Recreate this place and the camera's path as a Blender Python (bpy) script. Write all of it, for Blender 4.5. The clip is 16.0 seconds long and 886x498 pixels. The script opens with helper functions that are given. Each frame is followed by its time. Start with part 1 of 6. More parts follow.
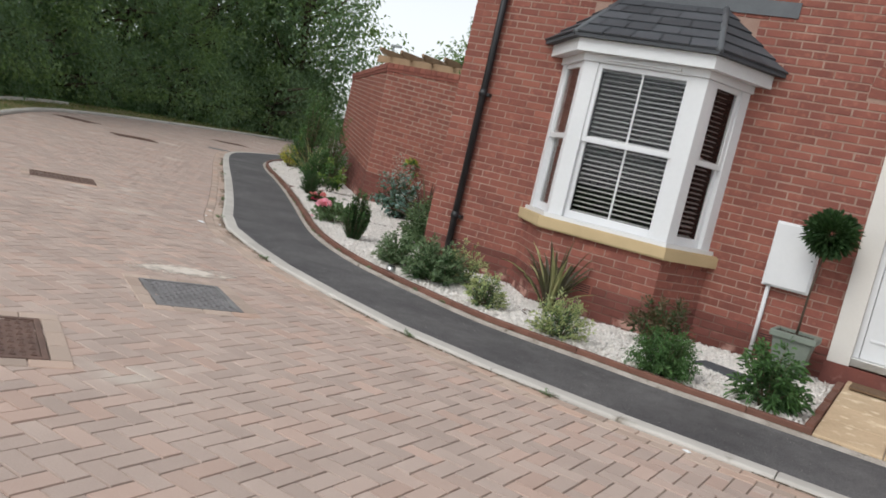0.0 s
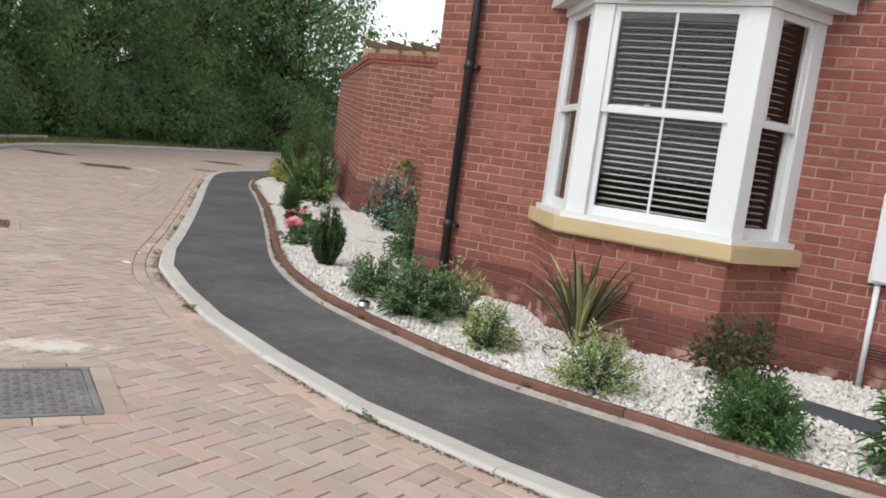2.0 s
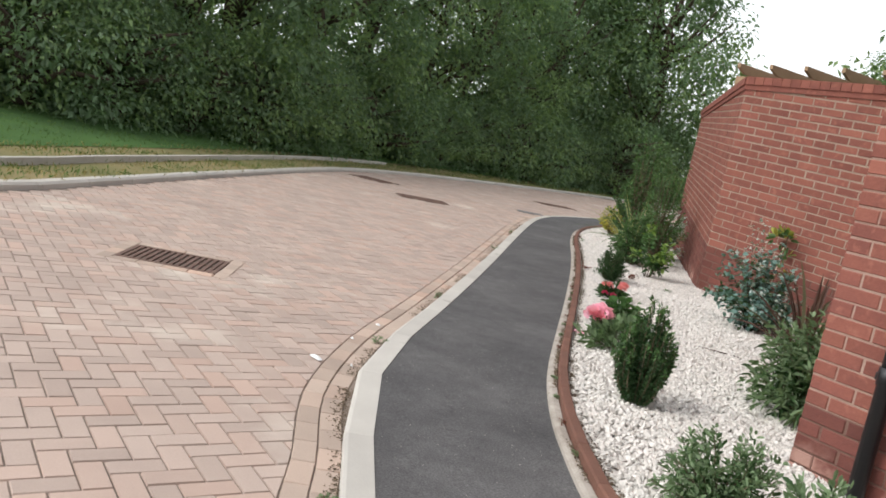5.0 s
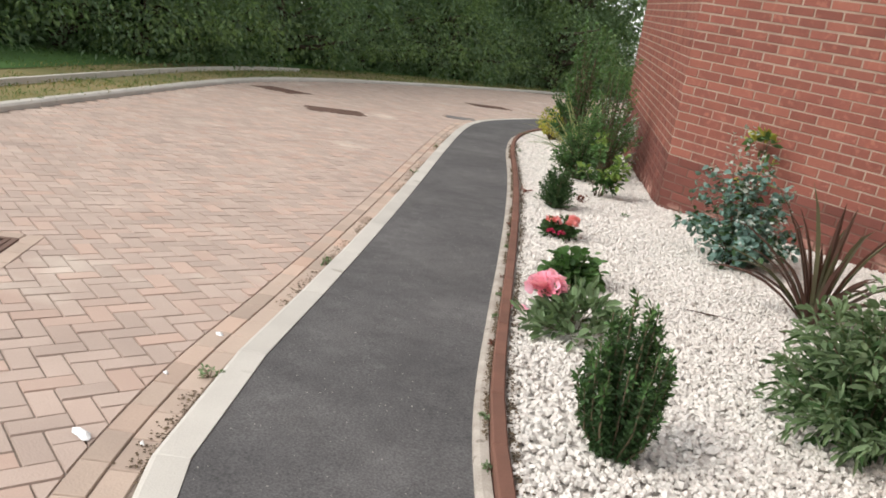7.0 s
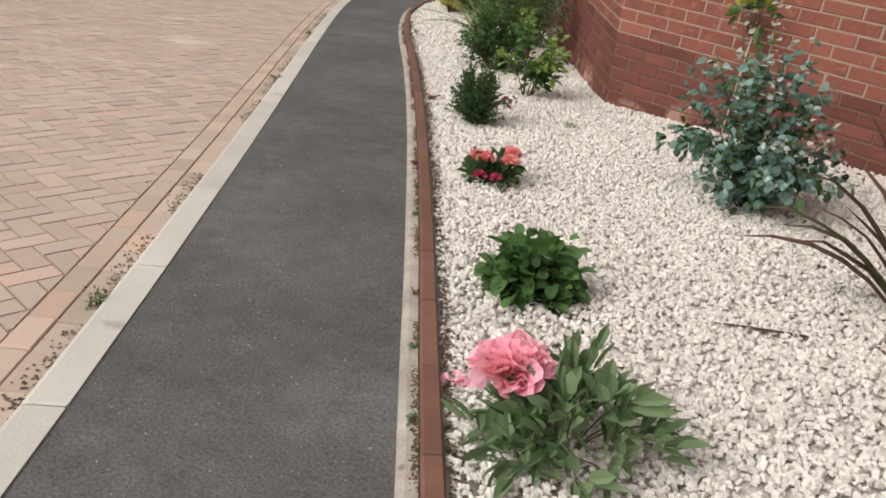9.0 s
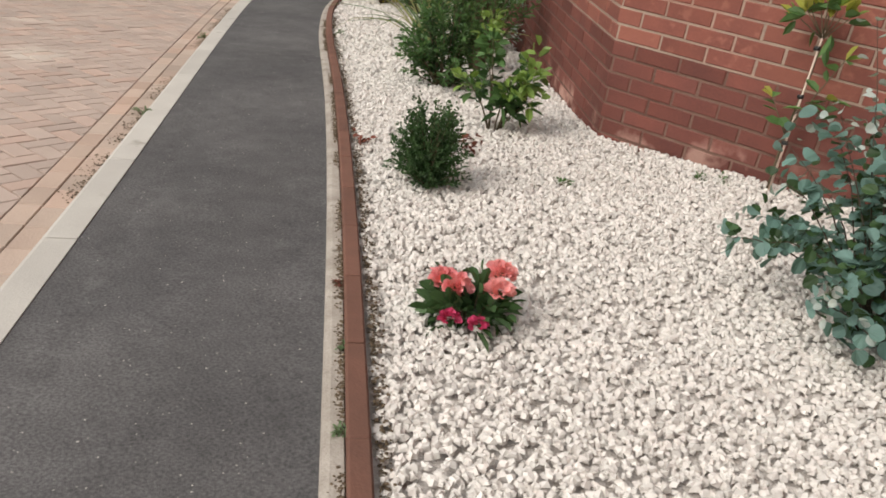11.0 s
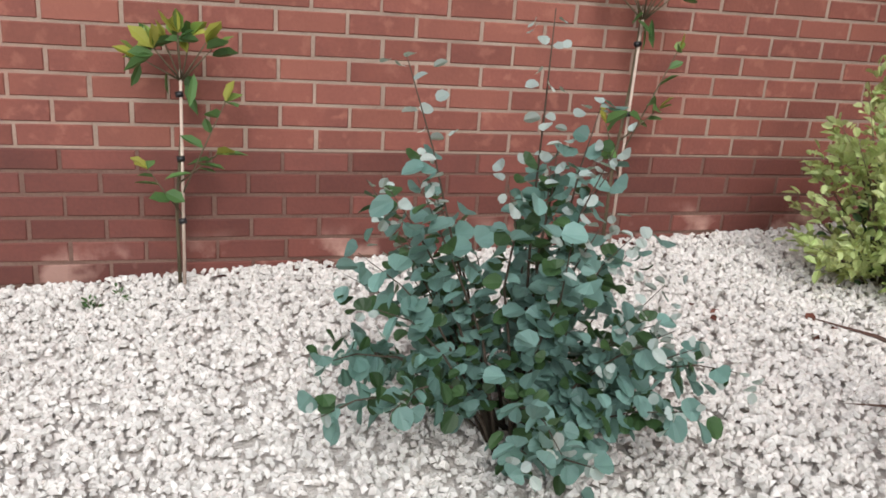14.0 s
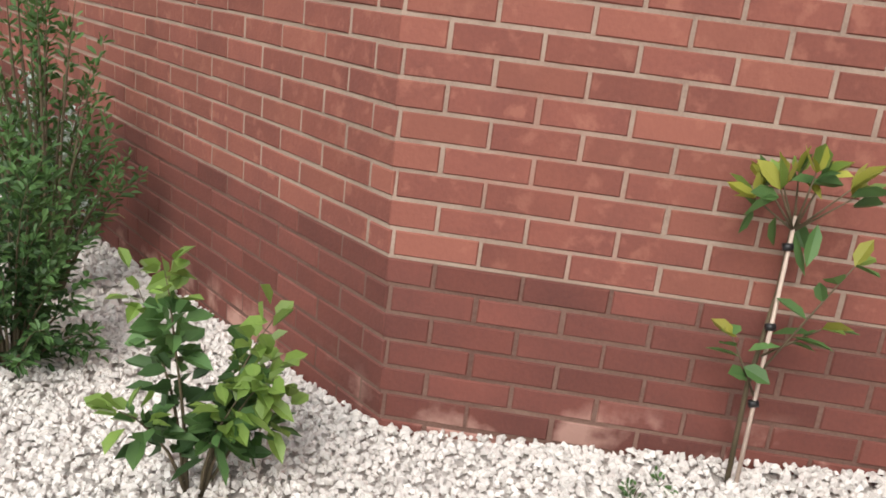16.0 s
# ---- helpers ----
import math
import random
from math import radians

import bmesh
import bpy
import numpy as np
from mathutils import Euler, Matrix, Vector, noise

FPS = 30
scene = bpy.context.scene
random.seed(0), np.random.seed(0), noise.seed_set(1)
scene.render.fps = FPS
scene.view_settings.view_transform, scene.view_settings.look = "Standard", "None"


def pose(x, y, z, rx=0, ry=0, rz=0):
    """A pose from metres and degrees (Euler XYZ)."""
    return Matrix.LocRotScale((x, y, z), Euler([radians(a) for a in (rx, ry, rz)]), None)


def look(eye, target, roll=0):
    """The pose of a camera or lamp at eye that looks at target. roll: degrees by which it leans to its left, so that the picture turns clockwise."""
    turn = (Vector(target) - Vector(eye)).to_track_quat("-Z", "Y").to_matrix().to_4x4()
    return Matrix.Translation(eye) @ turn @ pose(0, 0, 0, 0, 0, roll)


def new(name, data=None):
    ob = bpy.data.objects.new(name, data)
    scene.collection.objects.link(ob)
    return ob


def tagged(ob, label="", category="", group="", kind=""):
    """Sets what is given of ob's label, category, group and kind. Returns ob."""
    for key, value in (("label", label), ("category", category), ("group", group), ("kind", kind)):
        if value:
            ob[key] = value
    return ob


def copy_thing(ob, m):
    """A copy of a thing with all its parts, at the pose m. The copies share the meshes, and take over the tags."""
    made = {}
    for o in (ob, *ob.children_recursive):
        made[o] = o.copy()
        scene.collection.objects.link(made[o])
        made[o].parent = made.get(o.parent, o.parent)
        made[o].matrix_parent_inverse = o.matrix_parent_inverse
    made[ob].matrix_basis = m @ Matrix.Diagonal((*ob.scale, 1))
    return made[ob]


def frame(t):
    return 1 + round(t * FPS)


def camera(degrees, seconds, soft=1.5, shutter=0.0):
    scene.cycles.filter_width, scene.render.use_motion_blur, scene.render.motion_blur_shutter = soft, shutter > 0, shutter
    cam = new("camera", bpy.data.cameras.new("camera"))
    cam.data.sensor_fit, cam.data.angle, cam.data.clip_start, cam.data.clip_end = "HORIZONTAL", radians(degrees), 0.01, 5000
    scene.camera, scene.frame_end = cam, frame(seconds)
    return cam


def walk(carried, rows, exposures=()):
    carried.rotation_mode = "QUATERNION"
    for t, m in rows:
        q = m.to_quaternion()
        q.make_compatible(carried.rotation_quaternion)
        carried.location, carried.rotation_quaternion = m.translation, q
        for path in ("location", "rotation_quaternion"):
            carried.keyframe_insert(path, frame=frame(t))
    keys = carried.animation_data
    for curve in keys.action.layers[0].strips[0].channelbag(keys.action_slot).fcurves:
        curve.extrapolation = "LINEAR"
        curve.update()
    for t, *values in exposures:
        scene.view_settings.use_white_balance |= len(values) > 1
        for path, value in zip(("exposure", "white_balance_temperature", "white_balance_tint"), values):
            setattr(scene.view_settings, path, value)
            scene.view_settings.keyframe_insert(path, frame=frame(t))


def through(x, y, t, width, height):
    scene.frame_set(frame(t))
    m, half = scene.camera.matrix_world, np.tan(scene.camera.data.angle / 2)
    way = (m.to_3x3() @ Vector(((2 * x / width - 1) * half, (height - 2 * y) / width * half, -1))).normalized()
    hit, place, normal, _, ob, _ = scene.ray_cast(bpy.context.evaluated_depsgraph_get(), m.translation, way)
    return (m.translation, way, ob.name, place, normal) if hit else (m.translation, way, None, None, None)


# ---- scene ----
cam = camera(56.2, 16.0, soft=1.75)
SKY, SUN = 0.15, 1.0
EXPOSURES = [(0.0, 0.36, 6250, 8), (1.5, 0.58, 6250, 8), (3.0, 0.62, 6250, 8), (3.5, 0.54, 6250, 8), (4.0, 0.69, 6300, 9), (4.5, 0.77, 6350, 9), (7.0, 0.96, 6600, 9), (7.5, 0.88, 6700, 10), (8.0, 0.80, 6800, 10), (10.5, 0.72, 6800, 10), (12.5, 0.74, 6650, 10), (14.0, 0.86, 6200, 9), (16.0, 1.04, 6500, 10)]
PATH = [
    (0, (1.239, 1.468, 1.357), (0.231, 3.179, 1.123), 13.0),
    (0.5, (1.028, 1.887, 1.346), (0.258, 3.708, 1.043), 12.4),
    (1, (0.902, 2.336, 1.332), (0.113, 4.153, 1.054), 10.3),
    (1.5, (0.669, 2.852, 1.329), (-0.308, 4.577, 1.062), 8.4),
    (2, (0.444, 3.337, 1.324), (-0.619, 5.015, 1.083), 7.6),
    (2.5, (0.169, 3.798, 1.315), (-0.99, 5.41, 1.07), 9.3),
    (3, (-0.113, 4.257, 1.335), (-1.345, 5.82, 1.136), 10.0),
    (3.5, (-0.385, 4.687, 1.34), (-1.699, 6.182, 1.138), 10.4),
    (4, (-0.762, 5.11, 1.332), (-2.171, 6.507, 1.076), 11.9),
    (4.5, (-1.126, 5.487, 1.332), (-2.697, 6.697, 1.079), 11.2),
    (4.7, (-1.334, 5.622, 1.322), (-2.975, 6.737, 1.068), 11.7),
    (6.8, (-2.812, 6.962, 1.418), (-4.341, 8.176, 0.984), 9.8),
    (7, (-3.002, 7.095, 1.389), (-4.505, 8.325, 0.907), 8.8),
    (7.5, (-3.388, 7.421, 1.414), (-4.804, 8.694, 0.803), 8.4),
    (8, (-3.825, 7.808, 1.411), (-5.205, 9.101, 0.762), 8.0),
    (8.2, (-4.02, 7.948, 1.381), (-5.391, 9.243, 0.717), 8.0),
    (10.3, (-5.471, 9.465, 1.28), (-6.521, 10.941, 0.434), 4.0),
    (10.5, (-5.607, 9.568, 1.267), (-6.678, 11.036, 0.431), 4.9),
    (11, (-5.948, 9.843, 1.244), (-7.078, 11.301, 0.471), 6.4),
    (11.5, (-6.22, 10.154, 1.252), (-7.464, 11.566, 0.575), 5.9),
    (12, (-6.515, 10.354, 1.245), (-7.614, 11.907, 0.629), 6.6),
    (12.5, (-6.696, 10.597, 1.228), (-7.499, 12.37, 0.769), 0.1),
    (13, (-6.861, 10.766, 1.257), (-7.199, 12.699, 0.874), -2.6),
    (13.5, (-6.881, 10.854, 1.272), (-6.553, 12.752, 0.734), 0.9),
    (14, (-6.969, 10.892, 1.226), (-6.46, 12.715, 0.582), 1.0),
    (14.5, (-7.12, 10.989, 1.226), (-6.652, 12.811, 0.549), 1.2),
    (15, (-7.292, 11.247, 1.286), (-7.097, 13.143, 0.679), 1.5),
    (15.5, (-7.572, 11.47, 1.312), (-7.615, 13.376, 0.708), 3.1),
    (16, (-7.831, 11.676, 1.275), (-7.975, 13.609, 0.779), 4.1),
]
walk(cam, [(t, look(eye, target, roll)) for t, eye, target, roll in PATH], exposures=EXPOSURES)

# ---- world and sun ----
world = bpy.data.worlds.new("overcast_sky")
scene.world = world
world.use_nodes = True
wn, wl = world.node_tree.nodes, world.node_tree.links
sky = wn.new("ShaderNodeTexSky")
sky.sky_type, sky.sun_disc = "NISHITA", False
sky.sun_elevation, sky.sun_rotation = radians(52), radians(215)
sky.air_density, sky.dust_density = 1.0, 1.0
soft = wn.new("ShaderNodeHueSaturation")
soft.inputs["Saturation"].default_value = 0.10
wl.new(sky.outputs[0], soft.inputs["Color"])
wl.new(soft.outputs[0], wn["Background"].inputs["Color"])
wn["Background"].inputs["Strength"].default_value = SKY
sun = new("sun", bpy.data.lights.new("sun", "SUN"))
sun.data.energy, sun.data.angle, sun.data.color = SUN, radians(25), (1.0, 0.95, 0.88)
sun.matrix_world = look((-5, -12, 16), (-3, 6, 0))


# ---- materials ----
def material(name, base, other=None, rough=0.8, scale=8.0, fine=60.0, bump=0.3, mix=0.6, vary=0.0, island=False, spots=None, spec=0.3, tint=None):
    """Procedural surface: two tones over two sizes of noise, relief, and a shade of its own for each piece."""
    m = bpy.data.materials.new(name)
    m.use_nodes = True
    n, l = m.node_tree.nodes, m.node_tree.links
    b = n["Principled BSDF"]
    b.inputs["Roughness"].default_value = rough
    b.inputs["Specular IOR Level"].default_value = spec
    geo = n.new("ShaderNodeNewGeometry")
    big, small = n.new("ShaderNodeTexNoise"), n.new("ShaderNodeTexNoise")
    for tex, s, d in ((big, scale, 4), (small, fine, 3)):
        tex.inputs["Scale"].default_value, tex.inputs["Detail"].default_value = s, d
        l.new(geo.outputs["Position"], tex.inputs["Vector"])
    add = n.new("ShaderNodeMath")
    add.operation = "ADD"
    half = n.new("ShaderNodeMath")
    half.operation, half.inputs[1].default_value = "MULTIPLY", 0.45
    l.new(small.outputs[0], half.inputs[0])
    l.new(big.outputs[0], add.inputs[0])
    l.new(half.outputs[0], add.inputs[1])
    ramp = n.new("ShaderNodeMapRange")
    ramp.inputs[1].default_value, ramp.inputs[2].default_value = 0.48, 0.98
    l.new(add.outputs[0], ramp.inputs[0])
    two = n.new("ShaderNodeMix")
    two.data_type = "RGBA"
    two.inputs[6].default_value = (*base, 1)
    second = other or tuple(c * (1 - mix * 0.5) for c in base)
    two.inputs[7].default_value = (*second, 1)
    l.new(ramp.outputs[0], two.inputs[0])
    out = two.outputs[2]
    if spots:
        colour, size, edge = spots
        s = n.new("ShaderNodeTexNoise")
        s.inputs["Scale"].default_value, s.inputs["Detail"].default_value = size, 6
        l.new(geo.outputs["Position"], s.inputs["Vector"])
        r = n.new("ShaderNodeMapRange")
        r.inputs[1].default_value, r.inputs[2].default_value = edge, edge + 0.12
        l.new(s.outputs[0], r.inputs[0])
        k = n.new("ShaderNodeMix")
        k.name = "spots"
        k.data_type = "RGBA"
        k.inputs[7].default_value = (*colour, 1)
        l.new(r.outputs[0], k.inputs[0])
        l.new(out, k.inputs[6])
        out = k.outputs[2]
    if vary or tint:
        if island:
            rnd = geo.outputs["Random Per Island"]
        else:
            rnd = n.new("ShaderNodeObjectInfo").outputs["Random"]
        if tint:
            t = n.new("ShaderNodeMix")
            t.data_type = "RGBA"
            t.inputs[7].default_value = (*tint, 1)
            tr = n.new("ShaderNodeMapRange")
            tr.inputs[1].default_value, tr.inputs[2].default_value, tr.inputs[4].default_value = 0.55, 1.0, 0.55
            mult = n.new("ShaderNodeMath")
            mult.operation, mult.inputs[1].default_value = "MULTIPLY", 7.31
            fr = n.new("ShaderNodeMath")
            fr.operation = "FRACT"
            l.new(rnd, mult.inputs[0])
            l.new(mult.outputs[0], fr.inputs[0])
            l.new(fr.outputs[0], tr.inputs[0])
            l.new(tr.outputs[0], t.inputs[0])
            l.new(out, t.inputs[6])
            out = t.outputs[2]
        h = n.new("ShaderNodeHueSaturation")
        v = n.new("ShaderNodeMapRange")
        v.inputs[3].default_value, v.inputs[4].default_value = 1 - vary, 1 + vary
        l.new(rnd, v.inputs[0])
        l.new(v.outputs[0], h.inputs["Value"])
        l.new(out, h.inputs["Color"])
        out = h.outputs[0]
    l.new(out, b.inputs["Base Color"])
    if bump:
        bp = n.new("ShaderNodeBump")
        bp.inputs["Strength"].default_value, bp.inputs["Distance"].default_value = bump, 0.01
        l.new(add.outputs[0], bp.inputs["Height"])
        l.new(bp.outputs[0], b.inputs["Normal"])
    return m


def leaf_material(name, base, other, rough=0.5, through=0.25, vary=0.35):
    m = material(name, base, other, rough=rough, scale=6, fine=40, bump=0.15, vary=vary, island=True, spec=0.35)
    n, l = m.node_tree.nodes, m.node_tree.links
    b = n["Principled BSDF"]
    t = n.new("ShaderNodeBsdfTranslucent")
    t.inputs["Color"].default_value = (base[0] * 1.3, base[1] * 1.4, base[2] * 0.8, 1)
    mixer = n.new("ShaderNodeMixShader")
    mixer.inputs[0].default_value = through
    l.new(b.outputs[0], mixer.inputs[1])
    l.new(t.outputs[0], mixer.inputs[2])
    l.new(mixer.outputs[0], n["Material Output"].inputs["Surface"])
    return m


BRICK = material("red_brick", (0.270, 0.096, 0.070), (0.195, 0.070, 0.056), rough=0.85, scale=5, fine=70, bump=0.5, vary=0.13, tint=(0.315, 0.120, 0.085), spots=((0.305, 0.120, 0.087), 17.0, 0.56))
BRICK_FAR = material("red_brick_joined", (0.270, 0.096, 0.070), (0.195, 0.070, 0.056), rough=0.85, scale=5, fine=70, bump=0.5, vary=0.13, island=True, tint=(0.315, 0.120, 0.085), spots=((0.305, 0.120, 0.087), 17.0, 0.56))
BRICK_DAMP = material("damp_plinth_brick", (0.200, 0.068, 0.052), (0.140, 0.052, 0.043), rough=0.8, scale=4, fine=70, bump=0.5, vary=0.2, spots=((0.46, 0.27, 0.22), 4.5, 0.51))
BRICK_DAMP_FAR = material("damp_plinth_brick_joined", (0.200, 0.068, 0.052), (0.140, 0.052, 0.043), rough=0.8, scale=4, fine=70, bump=0.5, vary=0.2, island=True)
_n, _l = BRICK_DAMP.node_tree.nodes, BRICK_DAMP.node_tree.links
_k = _n["spots"]
_mask = _k.inputs[0].links[0].from_socket
_where, _xyz, _low, _both = _n.new("ShaderNodeNewGeometry"), _n.new("ShaderNodeSeparateXYZ"), _n.new("ShaderNodeMapRange"), _n.new("ShaderNodeMath")
_l.new(_where.outputs["Position"], _xyz.inputs[0])
_low.inputs[1].default_value, _low.inputs[2].default_value, _low.inputs[3].default_value, _low.inputs[4].default_value = 0.16, 0.27, 1.0, 0.0
_l.new(_xyz.outputs["Z"], _low.inputs[0])
_both.operation = "MULTIPLY"
_l.new(_mask, _both.inputs[0])
_l.new(_low.outputs[0], _both.inputs[1])
_l.new(_both.outputs[0], _k.inputs[0])
MORTAR = material("mortar", (0.43, 0.33, 0.262), (0.27, 0.19, 0.15), rough=0.95, scale=4, fine=120, bump=0.6, spots=((0.36, 0.20, 0.155), 1.4, 0.60))
MORTAR_HOUSE = material("house_mortar", (0.42, 0.29, 0.235), (0.27, 0.165, 0.13), rough=0.95, scale=4, fine=120, bump=0.6, spots=((0.28, 0.14, 0.11), 1.4, 0.58))
MORTAR_DAMP = material("damp_mortar", (0.125, 0.066, 0.052), (0.22, 0.135, 0.105), rough=0.95, scale=4, fine=120, bump=0.6)
PAVER = material("block_paver", (0.50, 0.395, 0.340), (0.42, 0.33, 0.285), rough=0.9, scale=2.0, fine=120, bump=0.5, vary=0.09, tint=(0.53, 0.36, 0.29), spots=((0.62, 0.54, 0.47), 0.9, 0.60))
PAVER_FAR = material("block_paver_joined", (0.50, 0.395, 0.340), (0.42, 0.33, 0.285), rough=0.9, scale=2.0, fine=120, bump=0.5, vary=0.09, island=True, tint=(0.53, 0.36, 0.29), spots=((0.62, 0.54, 0.47), 0.9, 0.60))
PAVER_SPECIAL = material("faded_edge_block", (0.50, 0.39, 0.32), (0.42, 0.33, 0.275), rough=0.9, scale=3.0, fine=120, bump=0.5, vary=0.15, tint=(0.58, 0.38, 0.29))
JOINT = material("joint_sand", (0.31, 0.25, 0.21), (0.19, 0.15, 0.125), rough=1.0, scale=3, fine=150, bump=0.5)
ASPHALT = material("asphalt", (0.128, 0.122, 0.122), (0.070, 0.067, 0.069), rough=0.85, scale=1.2, fine=260, bump=0.5, spots=((0.15, 0.145, 0.145), 3.5, 0.66))
_n, _l = ASPHALT.node_tree.nodes, ASPHALT.node_tree.links
_b = _n["Principled BSDF"]
_from = _b.inputs["Base Color"].links[0].from_socket
_where = _n.new("ShaderNodeNewGeometry")
for _scale, _detail, _lo, _hi in ((120.0, 2.0, 0.68, 1.35), (9.0, 5.0, 0.86, 1.15), (0.8, 3.0, 0.90, 1.12)):
    # aggregate, scuffs and broad worn patches
    _t, _r, _m = _n.new("ShaderNodeTexNoise"), _n.new("ShaderNodeMapRange"), _n.new("ShaderNodeMix")
    _t.inputs["Scale"].default_value, _t.inputs["Detail"].default_value = _scale, _detail
    _l.new(_where.outputs["Position"], _t.inputs["Vector"])
    _r.inputs[1].default_value, _r.inputs[2].default_value, _r.inputs[3].default_value, _r.inputs[4].default_value = 0.30, 0.70, _lo, _hi
    _l.new(_t.outputs[0], _r.inputs[0])
    _m.data_type, _m.blend_type = "RGBA", "MULTIPLY"
    _m.inputs[0].default_value = 1.0
    _l.new(_from, _m.inputs[6])
    _l.new(_r.outputs[0], _m.inputs[7])
    _from = _m.outputs[2]
_l.new(_from, _b.inputs["Base Color"])
KERB = material("kerb_concrete", (0.56, 0.53, 0.485), (0.47, 0.44, 0.405), rough=0.9, scale=3, fine=150, bump=0.35, vary=0.06, spots=((0.27, 0.24, 0.20), 5.0, 0.66))
HAUNCH = material("weathered_concrete", (0.50, 0.45, 0.40), (0.30, 0.26, 0.22), rough=0.95, scale=9, fine=120, bump=0.7, spots=((0.10, 0.08, 0.055), 14.0, 0.62))
EDGING = material("brown_edging", (0.20, 0.095, 0.068), (0.15, 0.075, 0.055), rough=0.85, scale=8, fine=120, bump=0.4, vary=0.12)
GRAVEL = material("white_gravel", (0.77, 0.735, 0.695), (0.66, 0.625, 0.585), rough=0.85, scale=20, fine=200, bump=0.3, vary=0.14, island=True, tint=(0.73, 0.66, 0.62))
GRAVEL_BED = material("gravel_bed", (0.70, 0.655, 0.615), (0.50, 0.455, 0.42), rough=1.0, scale=30, fine=120, bump=1.0)
SOIL = material("dark_soil", (0.06, 0.042, 0.03), (0.03, 0.022, 0.016), rough=1.0, scale=20, fine=90, bump=1.0)
GRASS_GROUND = material("grass_ground", (0.075, 0.155, 0.038), (0.05, 0.105, 0.03), rough=1.0, scale=0.8, fine=30, bump=1.0)
DRY_GROUND = material("dry_verge", (0.30, 0.235, 0.12), (0.14, 0.15, 0.055), rough=1.0, scale=0.7, fine=25, bump=1.0)
WHITE = material("white_upvc", (0.73, 0.735, 0.745), (0.68, 0.685, 0.695), rough=0.35, scale=2, fine=30, bump=0.03, spec=0.5)
CREAM = material("white_painted_stone", (0.70, 0.665, 0.625), (0.64, 0.61, 0.57), rough=0.75, scale=2, fine=60, bump=0.15)
SANDSTONE = material("sandstone", (0.56, 0.43, 0.25), (0.48, 0.365, 0.21), rough=0.9, scale=3, fine=90, bump=0.35)
SLAB = material("buff_slab", (0.62, 0.47, 0.31), (0.47, 0.34, 0.215), rough=0.9, scale=3.5, fine=40, bump=0.5, vary=0.08, spots=((0.76, 0.63, 0.45), 7.0, 0.55))
SLATE = material("slate_tile", (0.085, 0.09, 0.10), (0.06, 0.064, 0.072), rough=0.7, scale=3, fine=60, bump=0.4, vary=0.2, island=True)
LEAD = material("lead_flashing", (0.13, 0.14, 0.15), (0.10, 0.105, 0.115), rough=0.55, scale=5, fine=50, bump=0.2)
BLACK = material("black_plastic", (0.012, 0.012, 0.014), (0.018, 0.018, 0.02), rough=0.4, scale=6, fine=60, bump=0.05, spec=0.5)
IRON = material("cast_iron", (0.26, 0.25, 0.25), (0.17, 0.16, 0.16), rough=0.65, scale=6, fine=90, bump=0.4)
RUST_IRON = material("rusty_cast_iron", (0.20, 0.125, 0.10), (0.13, 0.085, 0.07), rough=0.8, scale=6, fine=90, bump=0.5)
# near-black colour that stands in for the shade in unlit hollows
PAINTED_SHADE = material("painted_shade", (0.03, 0.03, 0.032), (0.02, 0.02, 0.022), rough=0.9, scale=2, fine=20, bump=0.0)
BLIND = material("blind_slat", (0.54, 0.535, 0.525), (0.48, 0.475, 0.465), rough=0.5, scale=3, fine=30, bump=0.02)
POT = material("green_glazed_pot", (0.21, 0.24, 0.20), (0.16, 0.185, 0.155), rough=0.5, scale=5, fine=50, bump=0.15)
TIMBER = material("pale_timber", (0.42, 0.29, 0.18), (0.33, 0.225, 0.14), rough=0.8, scale=4, fine=60, bump=0.4)
BARK = material("bark", (0.10, 0.075, 0.055), (0.06, 0.045, 0.033), rough=0.95, scale=10, fine=60, bump=0.8)
STEM = material("green_stem", (0.16, 0.12, 0.075), (0.10, 0.085, 0.05), rough=0.8, scale=12, fine=60, bump=0.3)
CANE = material("bamboo_cane", (0.66, 0.54, 0.45), (0.52, 0.40, 0.33), rough=0.6, scale=12, fine=60, bump=0.2)
STEEL = material("galvanised_steel", (0.36, 0.39, 0.39), (0.30, 0.33, 0.33), rough=0.5, scale=5, fine=60, bump=0.1)
CHROME = material("brushed_metal", (0.55, 0.54, 0.52), (0.45, 0.44, 0.42), rough=0.3, scale=5, fine=60, bump=0.05)
GRIT = material("pale_grit", (0.42, 0.39, 0.36), (0.25, 0.23, 0.21), rough=0.9, scale=30, fine=100, bump=0.2, vary=0.4, island=True)
DEBRIS = material("dark_debris", (0.085, 0.062, 0.042), (0.15, 0.11, 0.07), rough=1.0, scale=30, fine=100, bump=0.3, vary=0.4, island=True)
CHROME.node_tree.nodes["Principled BSDF"].inputs["Metallic"].default_value = 0.9
RUBBER = material("tyre_rubber", (0.012, 0.012, 0.012), (0.02, 0.02, 0.02), rough=0.8, scale=8, fine=60, bump=0.2)
SAND = material("spilt_sand", (0.76, 0.69, 0.61), (0.66, 0.58, 0.50), rough=1.0, scale=6, fine=200, bump=0.4)
PAPER = material("white_litter", (0.8, 0.8, 0.8), (0.7, 0.7, 0.7), rough=0.8, scale=10, fine=60, bump=0.1)
MAT = material("coir_mat", (0.19, 0.12, 0.07), (0.14, 0.09, 0.055), rough=1.0, scale=6, fine=200, bump=0.8)

GLASS = bpy.data.materials.new("window_glass")
GLASS.use_nodes = True
gn, gl = GLASS.node_tree.nodes, GLASS.node_tree.links
gb = gn["Principled BSDF"]
gb.inputs["Roughness"].default_value, gb.inputs["Transmission Weight"].default_value, gb.inputs["IOR"].default_value = 0.02, 1.0, 1.32

